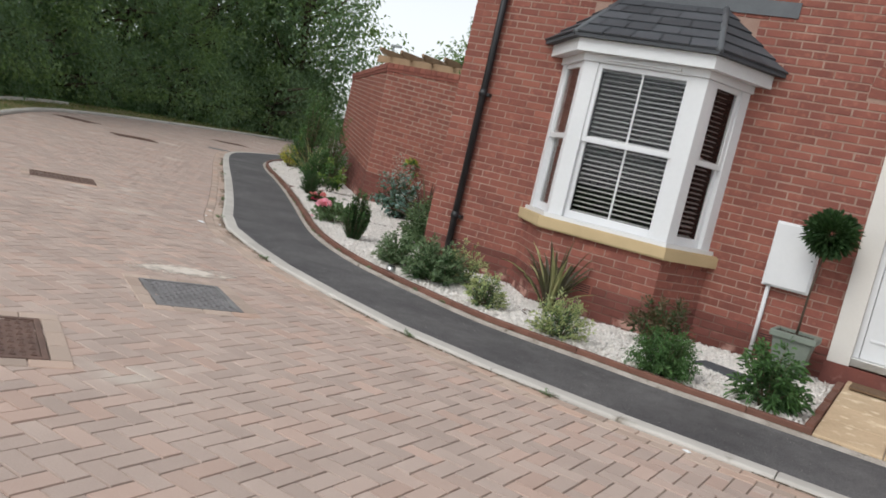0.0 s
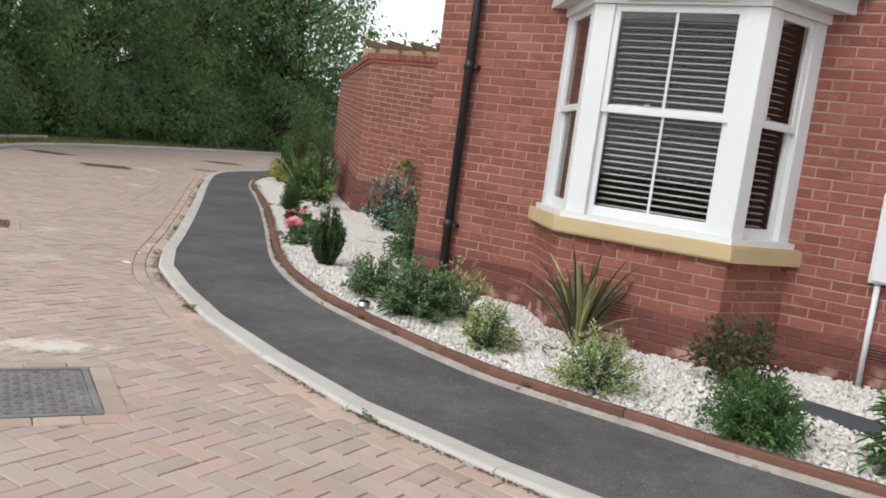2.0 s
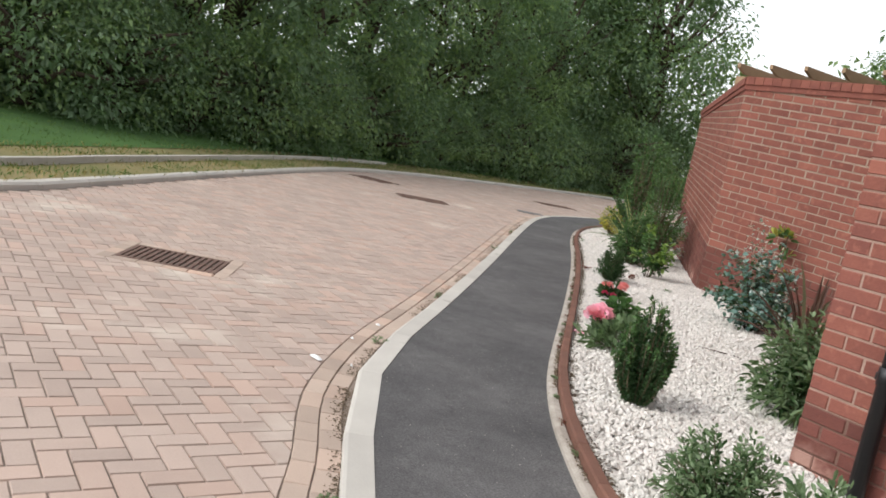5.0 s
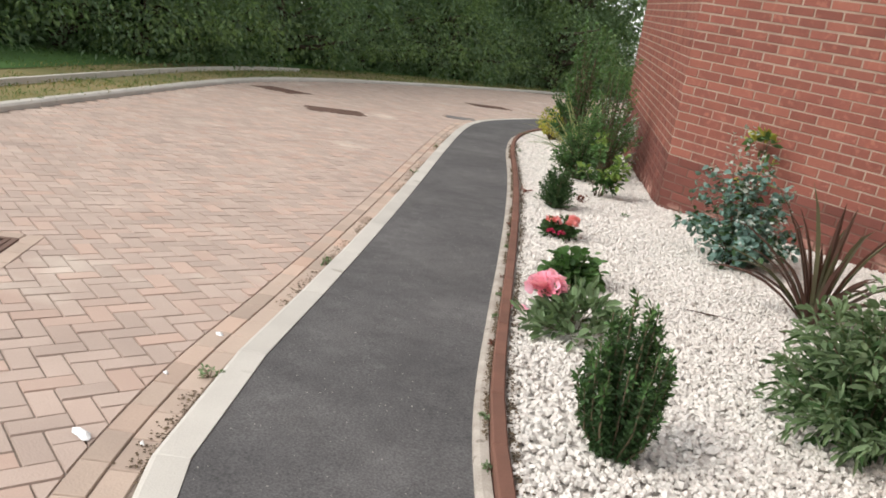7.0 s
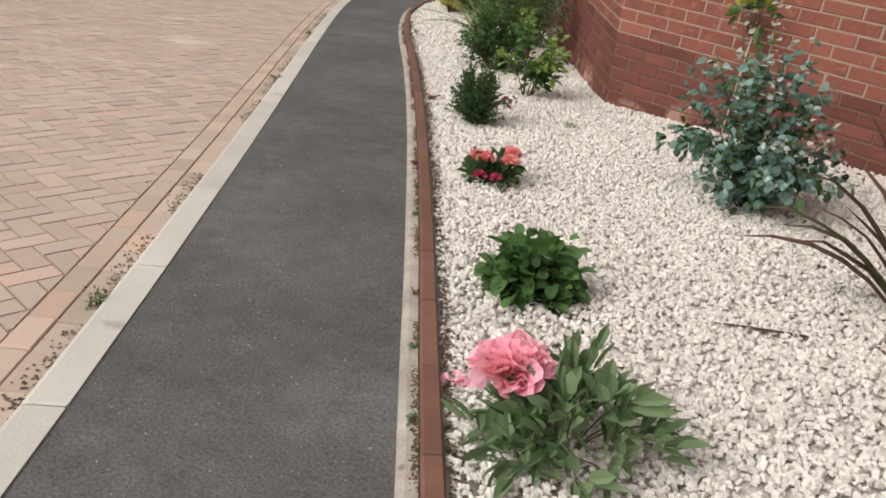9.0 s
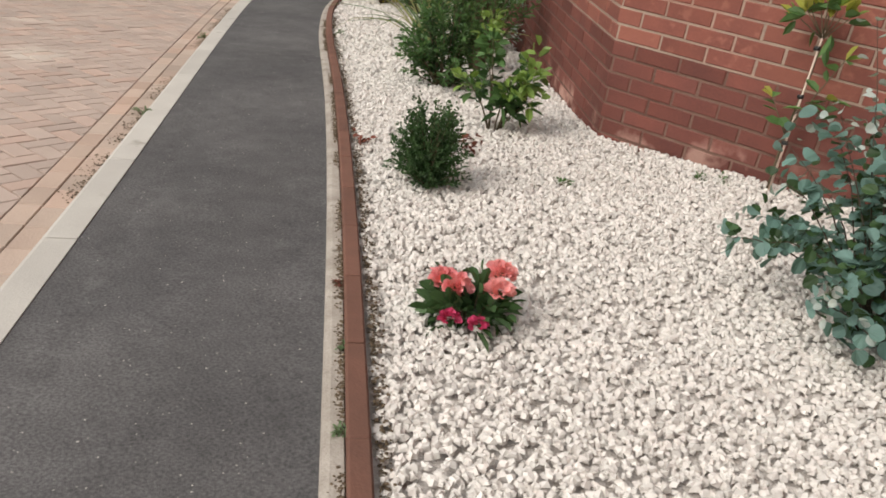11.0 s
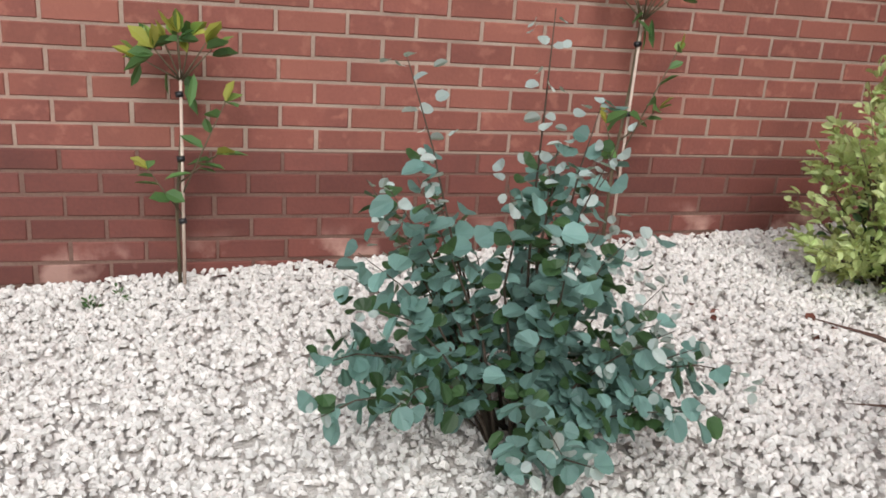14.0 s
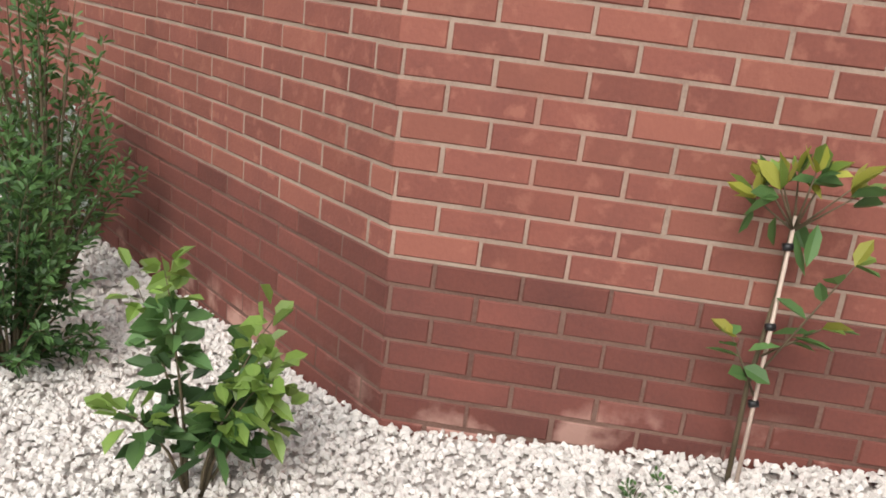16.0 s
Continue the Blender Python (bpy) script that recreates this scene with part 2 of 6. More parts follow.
LEAF_DARK = leaf_material("dark_green_leaf", (0.035, 0.075, 0.030), (0.055, 0.105, 0.035))
LEAF_MID = leaf_material("green_leaf", (0.046, 0.098, 0.036), (0.070, 0.130, 0.048))
LEAF_FRESH = leaf_material("fresh_green_leaf", (0.075, 0.160, 0.052), (0.115, 0.21, 0.068))
LEAF_LIME = leaf_material("lime_green_leaf", (0.17, 0.27, 0.06), (0.24, 0.34, 0.09), rough=0.35)
LEAF_YELLOW = leaf_material("yellow_green_leaf", (0.34, 0.36, 0.06), (0.42, 0.40, 0.10))
LEAF_GOLD = leaf_material("golden_leaf", (0.55, 0.45, 0.06), (0.62, 0.52, 0.10))
LEAF_BLUE = leaf_material("blue_green_leaf", (0.125, 0.232, 0.205), (0.19, 0.30, 0.272), rough=0.55)
LEAF_PALE = leaf_material("pale_blue_leaf", (0.34, 0.42, 0.41), (0.46, 0.48, 0.45), rough=0.6)
LEAF_GREY = leaf_material("grey_green_leaf", (0.13, 0.20, 0.10), (0.20, 0.27, 0.15), rough=0.6)
LEAF_CREAM = leaf_material("cream_variegated_leaf", (0.45, 0.47, 0.25), (0.30, 0.38, 0.15))
LEAF_EDGED = leaf_material("cream_edged_leaf", (0.60, 0.62, 0.33), (0.22, 0.34, 0.10))
LEAF_BRONZE = leaf_material("bronze_leaf", (0.13, 0.085, 0.045), (0.085, 0.08, 0.045))
LEAF_OLIVE = leaf_material("olive_blade", (0.10, 0.10, 0.05), (0.075, 0.06, 0.042))
LEAF_STRAW = leaf_material("straw_striped_blade", (0.40, 0.38, 0.20), (0.24, 0.28, 0.12))
LEAF_RED = leaf_material("red_bronze_blade", (0.12, 0.055, 0.045), (0.085, 0.06, 0.045))
LEAF_DEAD = leaf_material("dead_leaf", (0.18, 0.055, 0.035), (0.12, 0.045, 0.03), through=0.05)
PETAL_PINK = leaf_material("pink_petal", (0.90, 0.40, 0.57), (0.93, 0.58, 0.70), vary=0.12)
PETAL_CORAL = leaf_material("coral_petal", (0.82, 0.27, 0.31), (0.87, 0.45, 0.44), vary=0.12)
PETAL_RED = leaf_material("crimson_petal", (0.50, 0.04, 0.12), (0.60, 0.08, 0.19))
TREE_DARK = leaf_material("tree_leaf_dark", (0.145, 0.22, 0.135), (0.19, 0.265, 0.155), through=0.5)
TREE_LIGHT = leaf_material("tree_leaf_light", (0.20, 0.285, 0.135), (0.25, 0.33, 0.16), through=0.5)
GRASS_BLADE = leaf_material("grass_blade", (0.09, 0.17, 0.04), (0.14, 0.19, 0.06))
GRASS_DRY = leaf_material("dry_grass_blade", (0.36, 0.28, 0.13), (0.22, 0.21, 0.08))


# ---- mesh helpers ----
def mesh_object(name, verts, faces, mat, parent=None, label="", smooth=False, mats=None, index=None):
    me = bpy.data.meshes.new(name)
    me.from_pydata([tuple(v) for v in verts], [], [tuple(f) for f in faces])
    for m in (mats or [mat]):
        me.materials.append(m)
    if index is not None:
        me.polygons.foreach_set("material_index", list(index))
    me.polygons.foreach_set("use_smooth", [smooth] * len(me.polygons))
    me.update()
    ob = new(name, me)
    if parent is not None:
        ob.parent = parent
    if label:
        ob["label"] = label
    return ob


def fast_mesh(name, verts, tri_or_quad, mat, parent=None, label="", smooth=False):
    """Large meshes from numpy arrays, all faces with the same number of corners."""
    me = bpy.data.meshes.new(name)
    verts, polys = np.asarray(verts, dtype=np.float32), np.asarray(tri_or_quad, dtype=np.int32)
    k = polys.shape[1]
    me.vertices.add(len(verts))
    me.vertices.foreach_set("co", verts.ravel())
    me.loops.add(polys.size)
    me.loops.foreach_set("vertex_index", polys.ravel())
    me.polygons.add(len(polys))
    me.polygons.foreach_set("loop_start", np.arange(0, polys.size, k, dtype=np.int32))
    me.polygons.foreach_set("use_smooth", np.full(len(polys), smooth, dtype=bool))
    me.materials.append(mat)
    me.update(calc_edges=True)
    ob = new(name, me)
    if parent is not None:
        ob.parent = parent
    if label:
        ob["label"] = label
    return ob


def part(name, bm, mat, parent, label="", smooth=False):
    me = bpy.data.meshes.new(name)
    bm.to_mesh(me)
    bm.free()
    me.materials.append(mat)
    if smooth:
        me.polygons.foreach_set("use_smooth", [True] * len(me.polygons))
    ob = new(name, me)
    if parent is not None:
        ob.parent = parent
    if label:
        ob["label"] = label
    return ob


def empty(name, x, y, z, rz=0.0):
    e = new(name)
    e.matrix_basis = pose(x, y, z, 0, 0, rz)
    e.empty_display_size = 0.1
    return e


def box(x0, x1, y0, y1, z0, z1, bevel=0.0):
    bm = bmesh.new()
    bmesh.ops.create_cube(bm, size=1)
    bmesh.ops.scale(bm, vec=(x1 - x0, y1 - y0, z1 - z0), verts=bm.verts)
    bmesh.ops.translate(bm, vec=((x0 + x1) / 2, (y0 + y1) / 2, (z0 + z1) / 2), verts=bm.verts)
    if bevel:
        bmesh.ops.bevel(bm, geom=bm.edges[:], offset=bevel, segments=2, affect="EDGES", profile=0.6)
    return bm


def tube(points, radii, sides=6):
    """Verts and quads of a tapered tube along points."""
    vs, fs = [], []
    for i, (p, r) in enumerate(zip(points, radii)):
        p = Vector(p)
        a = Vector(points[min(i + 1, len(points) - 1)]) - Vector(points[max(i - 1, 0)])
        a.normalize()
        u = a.cross(Vector((0.31, 0.77, 0.55))).normalized()
        w = a.cross(u)
        for k in range(sides):
            q = 2 * math.pi * k / sides
            vs.append(p + u * (math.cos(q) * r) + w * (math.sin(q) * r))
    for i in range(len(points) - 1):
        for k in range(sides):
            j = (k + 1) % sides
            fs.append((i * sides + k, i * sides + j, (i + 1) * sides + j, (i + 1) * sides + k))
    return vs, fs


def tubes(name, lines, mat, parent, label="", sides=6):
    vs, fs = [], []
    for points, radii in lines:
        v, f = tube(points, radii, sides)
        o = len(vs)
        vs += v
        fs += [tuple(i + o for i in q) for q in f]
        fs.append(tuple(o + i for i in range(sides))[::-1])
        fs.append(tuple(o + len(v) - sides + i for i in range(sides)))
    return mesh_object(name, vs, fs, mat, parent, label, smooth=True)


def prism(outline, z0, z1):
    """Upright prism over a plan outline."""
    bm = bmesh.new()
    lo = [bm.verts.new((x, y, z0)) for x, y in outline]
    hi = [bm.verts.new((x, y, z1)) for x, y in outline]
    bm.faces.new(lo[::-1])
    bm.faces.new(hi)
    for i in range(len(lo)):
        j = (i + 1) % len(lo)
        bm.faces.new((lo[i], lo[j], hi[j], hi[i]))
    bmesh.ops.recalc_face_normals(bm, faces=bm.faces[:])
    bmesh.ops.triangulate(bm, faces=[f for f in bm.faces if len(f.verts) > 4])
    return bm


# ---- plan curves ----
def smooth_line(points, step=0.1):
    """Even samples of a Catmull-Rom curve through plan points."""
    p = np.array([points[0]] + list(points) + [points[-1]], dtype=float)
    out = []
    for i in range(1, len(p) - 2):
        a, b, c, d = p[i - 1], p[i], p[i + 1], p[i + 2]
        for t in np.linspace(0, 1, 24, endpoint=False):
            out.append(0.5 * (2 * b + (c - a) * t + (2 * a - 5 * b + 4 * c - d) * t * t + (3 * b - a - 3 * c + d) * t ** 3))
    out.append(p[-2])
    out = np.array(out)
    s = np.concatenate(([0], np.cumsum(np.linalg.norm(np.diff(out, axis=0), axis=1))))
    q = np.arange(0, s[-1], step)
    return np.stack([np.interp(q, s, out[:, 0]), np.interp(q, s, out[:, 1])], axis=1)


def normals_of(line):
    t = np.gradient(line, axis=0)
    t /= np.linalg.norm(t, axis=1)[:, None]
    return np.stack([t[:, 1], -t[:, 0]], axis=1)


# kerb: road side, walked from the door end to the far end; its right-hand normal points to the house
KERB_LINE = smooth_line([(9, 6.33), (6, 6.33), (3, 6.33), (0.7, 6.31), (-0.18, 6.29), (-1.02, 6.33), (-1.96, 6.46), (-2.5, 6.62), (-3.05, 6.81), (-3.79, 7.10), (-4.27, 7.36), (-5.0, 7.73),
                         (-5.79, 8.345), (-6.64, 9.16), (-7.62, 10.09), (-9.23, 11.59), (-11.8, 13.95), (-13.6, 15.65), (-14.8, 16.9), (-15.5, 17.9), (-16.1, 19.1), (-16.8, 20.9), (-18.0, 25.0), (-19.5, 31.0)])
EDGE_LINE = smooth_line([(9, 7.36), (6, 7.36), (3, 7.36), (0.8, 7.36), (-0.2, 7.33), (-0.7, 7.36), (-1.25, 7.38), (-1.8, 7.43), (-2.57, 7.66), (-3.52, 8.03), (-4.21, 8.42), (-4.75, 8.80),
                         (-5.28, 9.24), (-6.03, 9.94), (-7.0, 10.86), (-8.3, 12.07), (-9.7, 13.33), (-11.7, 15.08), (-13.0, 16.4), (-14.0, 17.8), (-14.7, 19.2), (-15.4, 21.2), (-16.6, 25.2), (-18.1, 31.2)])
FAR_KERB = smooth_line([(-8.0, -8.0), (-8.1, 0.0), (-8.8, 4.3), (-10.0, 6.48), (-11.35, 7.75), (-13.95, 9.95), (-18.4, 13.9), (-20.7, 16.8), (-22.9, 21.0), (-26.6, 30.0), (-31.0, 44.0)], 0.2)
BACK_KERB = smooth_line([(-9.6, 3.6), (-11.3, 6.6), (-13.1, 8.1), (-18.5, 12.7), (-21.3, 15.6), (-23.0, 18.2)], 0.2)
HEDGE = [(-17.2, -2.0), (-17.9, 7.1), (-18.9, 9.7), (-20.2, 12.9), (-22.2, 15.6), (-24.7, 20.5), (-28.0, 28.5), (-30.0, 35.0), (-32.0, 40.0)]


def ribbon(name, line, offsets, mat, parent=None, label="", close=False):
    """A strip along a line with a cross-section of (sideways, height) points."""
    nrm = normals_of(line)
    n, k = len(line), len(offsets)
    vs = np.zeros((n, k, 3), dtype=np.float32)
    for j, (o, z) in enumerate(offsets):
        vs[:, j, :2] = line + nrm * o
        vs[:, j, 2] = z
    fs = []
    for i in range(n - 1):
        for j in range(k - 1):
            fs.append((i * k + j, (i + 1) * k + j, (i + 1) * k + j + 1, i * k + j + 1))
    return fast_mesh(name, vs.reshape(-1, 3), fs, mat, parent, label)


def side_of(line, pts):
    """Signed distance of plan points from a line (positive on its right-hand side), and the station."""
    nrm = normals_of(line)
    d = np.empty(len(pts))
    st = np.empty(len(pts), dtype=int)
    for i in range(0, len(pts), 4000):
        q = pts[i:i + 4000]
        dd = ((q[:, None, :] - line[None, ::2, :]) ** 2).sum(-1)
        k = dd.argmin(1) * 2
        d[i:i + 4000] = ((q - line[k]) * nrm[k]).sum(1)
        st[i:i + 4000] = k
    return d, st


# ---- brick walls ----
# garden wall bricks, and the smaller ones of the house
BL, BH, JOINT_W = 0.2588, 0.0863, 0.0125
HOUSE_BRICK = (0.225, 0.075, 0.0095)


def brick_wall(thing, a, b, out, z0, z1, plinth, skip=None, near=None, shift=0.0, proud=0.005, fall=0.0, brick=(BL, BH, JOINT_W)):
    """Stretcher bond on the upright face from plan point a to b that looks along out. near(s, z): is that brick one of those built singly."""
    long, high, joint = brick
    a, b, out = Vector((*a, 0)), Vector((*b, 0)), Vector((*out, 0))
    run = b - a
    length = run.length
    run.normalize()
    singles, vs, fs, vd, fd = {}, [], [], [], []
    count = 0
    course = 0
    z = z0
    while z < z1 - 0.02 - fall * length:
        s = -long / 2 if course % 2 else 0.0
        s += shift
        while s > 0:
            s -= long
        while s < length:
            s0, s1 = max(s, 0) + (joint / 2 if s > 0 else -0.004), min(s + long, length) - (joint / 2 if s + long < length else -0.004)
            s += long
            for lo, hi in (skip(z + high / 2) if skip else ()):
                if s0 < hi and s1 > lo:
                    s0, s1 = (s0, lo) if lo - s0 >= s1 - hi else (hi, s1)
            if s1 - s0 < 0.010:
                continue
            damp = z < plinth
            s0, s1 = s0 + random.uniform(-0.002, 0.002), s1 + random.uniform(-0.002, 0.002)
            drop = fall * (s0 + s1) / 2
            zz0, zz1 = z + joint / 2 + random.uniform(-0.0015, 0.0015), min(z + high - joint / 2 + random.uniform(-0.0015, 0.0015), z1 - drop)
            if zz1 - zz0 < 0.02:
                continue
            w = s1 - s0
            if near and count < 300 and near((s0 + s1) / 2, z):
                count += 1
                key = (round(w, 2), damp, count % 4)
                if key not in singles:
                    pw, ph, e = w / 2, (zz1 - zz0) / 2, 0.004
                    me = bpy.data.meshes.new("brick")
                    me.from_pydata([(-pw, -0.02, -ph), (pw, -0.02, -ph), (pw, -0.02, ph), (-pw, -0.02, ph), (-pw, 0, -ph), (pw, 0, -ph), (pw, 0, ph), (-pw, 0, ph),
                                    (-pw + e, proud, -ph + e), (pw - e, proud, -ph + e), (pw - e, proud, ph - e), (-pw + e, proud, ph - e)], [],
                                   [(0, 4, 5, 1), (1, 5, 6, 2), (2, 6, 7, 3), (3, 7, 4, 0), (4, 8, 9, 5), (5, 9, 10, 6), (6, 10, 11, 7), (7, 11, 8, 4), (8, 11, 10, 9)])
                    me.materials.append(BRICK_DAMP if damp else BRICK)
                    singles[key] = me
                ob = new("brick", singles[key])
                ob.parent = thing
                c = a + run * ((s0 + s1) / 2) + out * random.uniform(-0.001, 0.0012)
                m = Matrix(((run.x, out.x, 0, c.x), (run.y, out.y, 0, c.y), (0, 0, 1, (zz0 + zz1) / 2 + drop), (0, 0, 0, 1))) @ Matrix.Rotation(-math.atan(fall), 4, "Y")
                ob.matrix_basis = m @ Euler((random.uniform(-.004, .004), random.uniform(-.006, .006), random.uniform(-.004, .004))).to_matrix().to_4x4()
            else:
                tv, tf = (vd, fd) if damp else (vs, fs)
                o = len(tv)
                e = 0.004
                jig = random.uniform(-0.001, 0.0012)
                for (u, h, d) in ((s0, zz0, -0.01), (s1, zz0, -0.01), (s1, zz1, -0.01), (s0, zz1, -0.01), (s0 + e, zz0 + e, proud + jig), (s1 - e, zz0 + e, proud + jig), (s1 - e, zz1 - e, proud + jig), (s0 + e, zz1 - e, proud + jig)):
                    q = a + run * u + out * d
                    tv.append((q.x, q.y, h + fall * u))
                for f in ((0, 1, 5, 4), (1, 2, 6, 5), (2, 3, 7, 6), (3, 0, 4, 7), (4, 5, 6, 7)):
                    tf.append(tuple(o + i for i in f))
        z += high
        course += 1
    if fs:
        tagged(fast_mesh("brickwork", vs, fs, BRICK_FAR, thing), kind="stuff")
    if fd:
        tagged(fast_mesh("plinth_brickwork", vd, fd, BRICK_DAMP_FAR, thing), kind="stuff")


# ---- the ground ----
ground = tagged(mesh_object("ground", [(-400, -400, -0.06), (400, -400, -0.06), (400, 400, -0.06), (-400, 400, -0.06)], [(0, 1, 2, 3)], GRASS_GROUND), "green grassy ground reaching to the horizon", "ground", kind="structure")
road = tagged(mesh_object("road", [(12, -12, -0.0075), (12, 60, -0.0075), (-60, 60, -0.0075), (-60, -12, -0.0075)], [(0, 1, 2, 3)], JOINT), "road of faded red block paving in herringbone bond", "road", kind="structure")
# verge beyond the road
verge_line = FAR_KERB
nv = normals_of(verge_line)


def verge_height(d):
    return 0.06 + 0.05 * np.clip(d - 1.0, 0, 30)


nv_steps = [0.12, 0.6, 1.2, 2.0, 3.5, 6.0, 10.0, 18.0, 40.0]
verge = tagged(ribbon("verge", verge_line, [(-o, float(verge_height(np.array(o)))) for o in nv_steps], DRY_GROUND), "verge of dry grass and earth behind the far kerb", "verge", kind="structure")
lawn_offsets = [1.75, 2.6, 4.0, 6.0, 10.0, 18.0, 40.0]
lawn = tagged(ribbon("lawn", verge_line, [(-o, float(verge_height(np.array(o))) + 0.012) for o in lawn_offsets], GRASS_GROUND), "mown green lawn rising to the trees", "lawn", kind="structure")

pavement = tagged(ribbon("pavement", KERB_LINE, [(0.118, 0.024), (0.5, 0.038), (0.95, 0.047), (1.4, 0.047)], ASPHALT), "narrow dark grey asphalt footpath", "pavement", kind="structure")
# the bed is filled behind the edging, so the footpath stops under it
bed = tagged(ribbon("gravel_bed_ground", EDGE_LINE, [(0.05, 0.050), (0.3, 0.058), (0.9, 0.068), (1.9, 0.075), (4.5, 0.08)], GRAVEL_BED), "pale stony ground under the gravel", "ground", kind="structure")


def stones_along(line, length, make, parent, name, lo=0, hi=None):
    """Lay pieces of a given length end to end along a line."""
    seg = np.linalg.norm(np.diff(line, axis=0), axis=1)
    s = np.concatenate(([0], np.cumsum(seg)))
    hi = hi if hi is not None else s[-1]
    pos, k = lo, 0
    while pos + length < hi:
        a = Vector((np.interp(pos, s, line[:, 0]), np.interp(pos, s, line[:, 1]), 0))
        b = Vector((np.interp(pos + length, s, line[:, 0]), np.interp(pos + length, s, line[:, 1]), 0))
        make(a, b, k)
        pos += length
        k += 1


def profile_piece(name, length, section, mat, gap=0.006):
    """Mesh of a straight piece along x with an end-to-end section of (y, z) points, ends slightly eased."""
    vs, fs = [], []
    n = len(section)
    cy = sum(p[0] for p in section) / n
    cz = sum(p[1] for p in section) / n
    for x, f in ((gap / 2, 0.94), (gap / 2 + 0.006, 1.0), (length - gap / 2 - 0.006, 1.0), (length - gap / 2, 0.94)):
        for y, z in section:
            vs.append((x, cy + (y - cy) * f, cz + (z - cz) * f))
    for r in range(3):
        for i in range(n):
            j = (i + 1) % n
            fs.append((r * n + i, r * n + j, (r + 1) * n + j, (r + 1) * n + i))
    fs.append(tuple(range(n))[::-1])
    fs.append(tuple(3 * n + i for i in range(n)))
    me = bpy.data.meshes.new(name)
    me.from_pydata(vs, [], fs)
    me.materials.append(mat)
    return me


def lay(name, me, parent, label=""):
    def make(a, b, k):
        ob = new(name, me)
        ob.parent = parent
        d = (b - a).normalized()
        # local y points to the right of the line
        ob.matrix_basis = Matrix(((d.x, d.y, 0, a.x), (d.y, -d.x, 0, a.y), (0, 0, 1, random.uniform(-0.001, 0.001)), (0, 0, 0, 1)))
    return make


kerb = tagged(new("kerb"), "low pale concrete kerb between paving and footpath", "kerb", kind="structure")
kerb_me = profile_piece("kerb_stone", 0.915, [(0.0, -0.08), (0.125, -0.08), (0.125, 0.029), (0.02, 0.028), (0.006, 0.023), (0.0, 0.012)][::-1], KERB)
stones_along(KERB_LINE, 0.915, lay("kerb_stone", kerb_me, kerb), kerb, "kerb_stone")
far_kerb = tagged(new("far_kerb"), "pale concrete kerb along the far side of the road", "kerb", kind="structure")
far_me = profile_piece("kerb_stone", 0.915, [(0.0, -0.08), (-0.14, -0.08), (-0.14, 0.07), (-0.03, 0.07), (0.0, 0.045)], KERB)
stones_along(FAR_KERB, 0.915, lay("kerb_stone", far_me, far_kerb), far_kerb, "kerb_stone")
back_kerb = tagged(new("back_kerb"), "weathered pale kerb edging the lawn", "kerb", kind="structure")
back_me = profile_piece("kerb_stone", 0.915, [(0.0, -0.08), (-0.07, -0.08), (-0.07, 0.15), (0.0, 0.15)], KERB)
stones_along(BACK_KERB, 0.915, lay("kerb_stone", back_me, back_kerb), back_kerb, "kerb_stone")

haunch = tagged(ribbon("trim_haunch", EDGE_LINE, [(-0.004, 0.03), (0.0, 0.066), (0.02, 0.072), (0.052, 0.070), (0.053, 0.02)], HAUNCH), "thin weathered concrete strip along the footpath", "edging", kind="structure")
edging = tagged(new("bed_edging"), "reddish brown edging bricks round the gravel bed", "edging", kind="structure")
edge_me = profile_piece("edging_brick", 0.43, [(0.056, 0.0), (0.112, 0.0), (0.112, 0.105), (0.106, 0.112), (0.062, 0.112), (0.056, 0.105)], EDGING, gap=0.004)
seg_len = np.concatenate(([0], np.cumsum(np.linalg.norm(np.diff(EDGE_LINE, axis=0), axis=1))))
gap_lo = seg_len[np.abs(EDGE_LINE[:, 0] - 1.72).argmin()]
gap_hi = seg_len[np.abs(EDGE_LINE[:, 0] - 0.76).argmin()]
stones_along(EDGE_LINE, 0.43, lay("edging_brick", edge_me, edging), edging, "edging_brick", lo=gap_hi)
stones_along(EDGE_LINE, 0.43, lay("edging_brick", edge_me, edging), edging, "edging_brick", lo=0, hi=gap_lo)
for x in (0.763, 1.688):
    for i in range(4):
        ob = new("edging_brick", edge_me)
        ob.parent = edging
        ob.matrix_basis = pose(x + 0.084, 7.46 + i * 0.46, 0.02 + 0.02 * i, 2, 0, 90)

# ---- garden wall ----
CORNER, WALL_END, HOUSE_X, FRONT_Y = (-8.165, 14.02), (-12.2, 18.05), -3.82, 9.57
WALL_TOP = 2.52
PLINTH = 7 * BH
ret = Vector((WALL_END[0] - CORNER[0], WALL_END[1] - CORNER[1]))
ret_len = ret.length
ret.normalize()
ret_out = Vector((-ret.y, ret.x))
if ret_out.x > 0:
    ret_out = -ret_out
inner = 0.22
back = Vector((-ret_out.x, -ret_out.y))
garden_wall = tagged(new("garden_wall"), "tall red brick garden wall with an angled corner", "wall", kind="structure")
TURN_END = (WALL_END[0] + back.x * 4.5, WALL_END[1] + back.y * 4.5)
outline = [(HOUSE_X, CORNER[1]), CORNER, WALL_END, TURN_END, (TURN_END[0] - ret.x * inner, TURN_END[1] - ret.y * inner),
           (WALL_END[0] + (back.x - ret.x) * inner, WALL_END[1] + (back.y - ret.y) * inner), (CORNER[0] + 0.09, CORNER[1] + inner), (HOUSE_X, CORNER[1] + inner)]
FALL, RISE = -0.055, 0.060
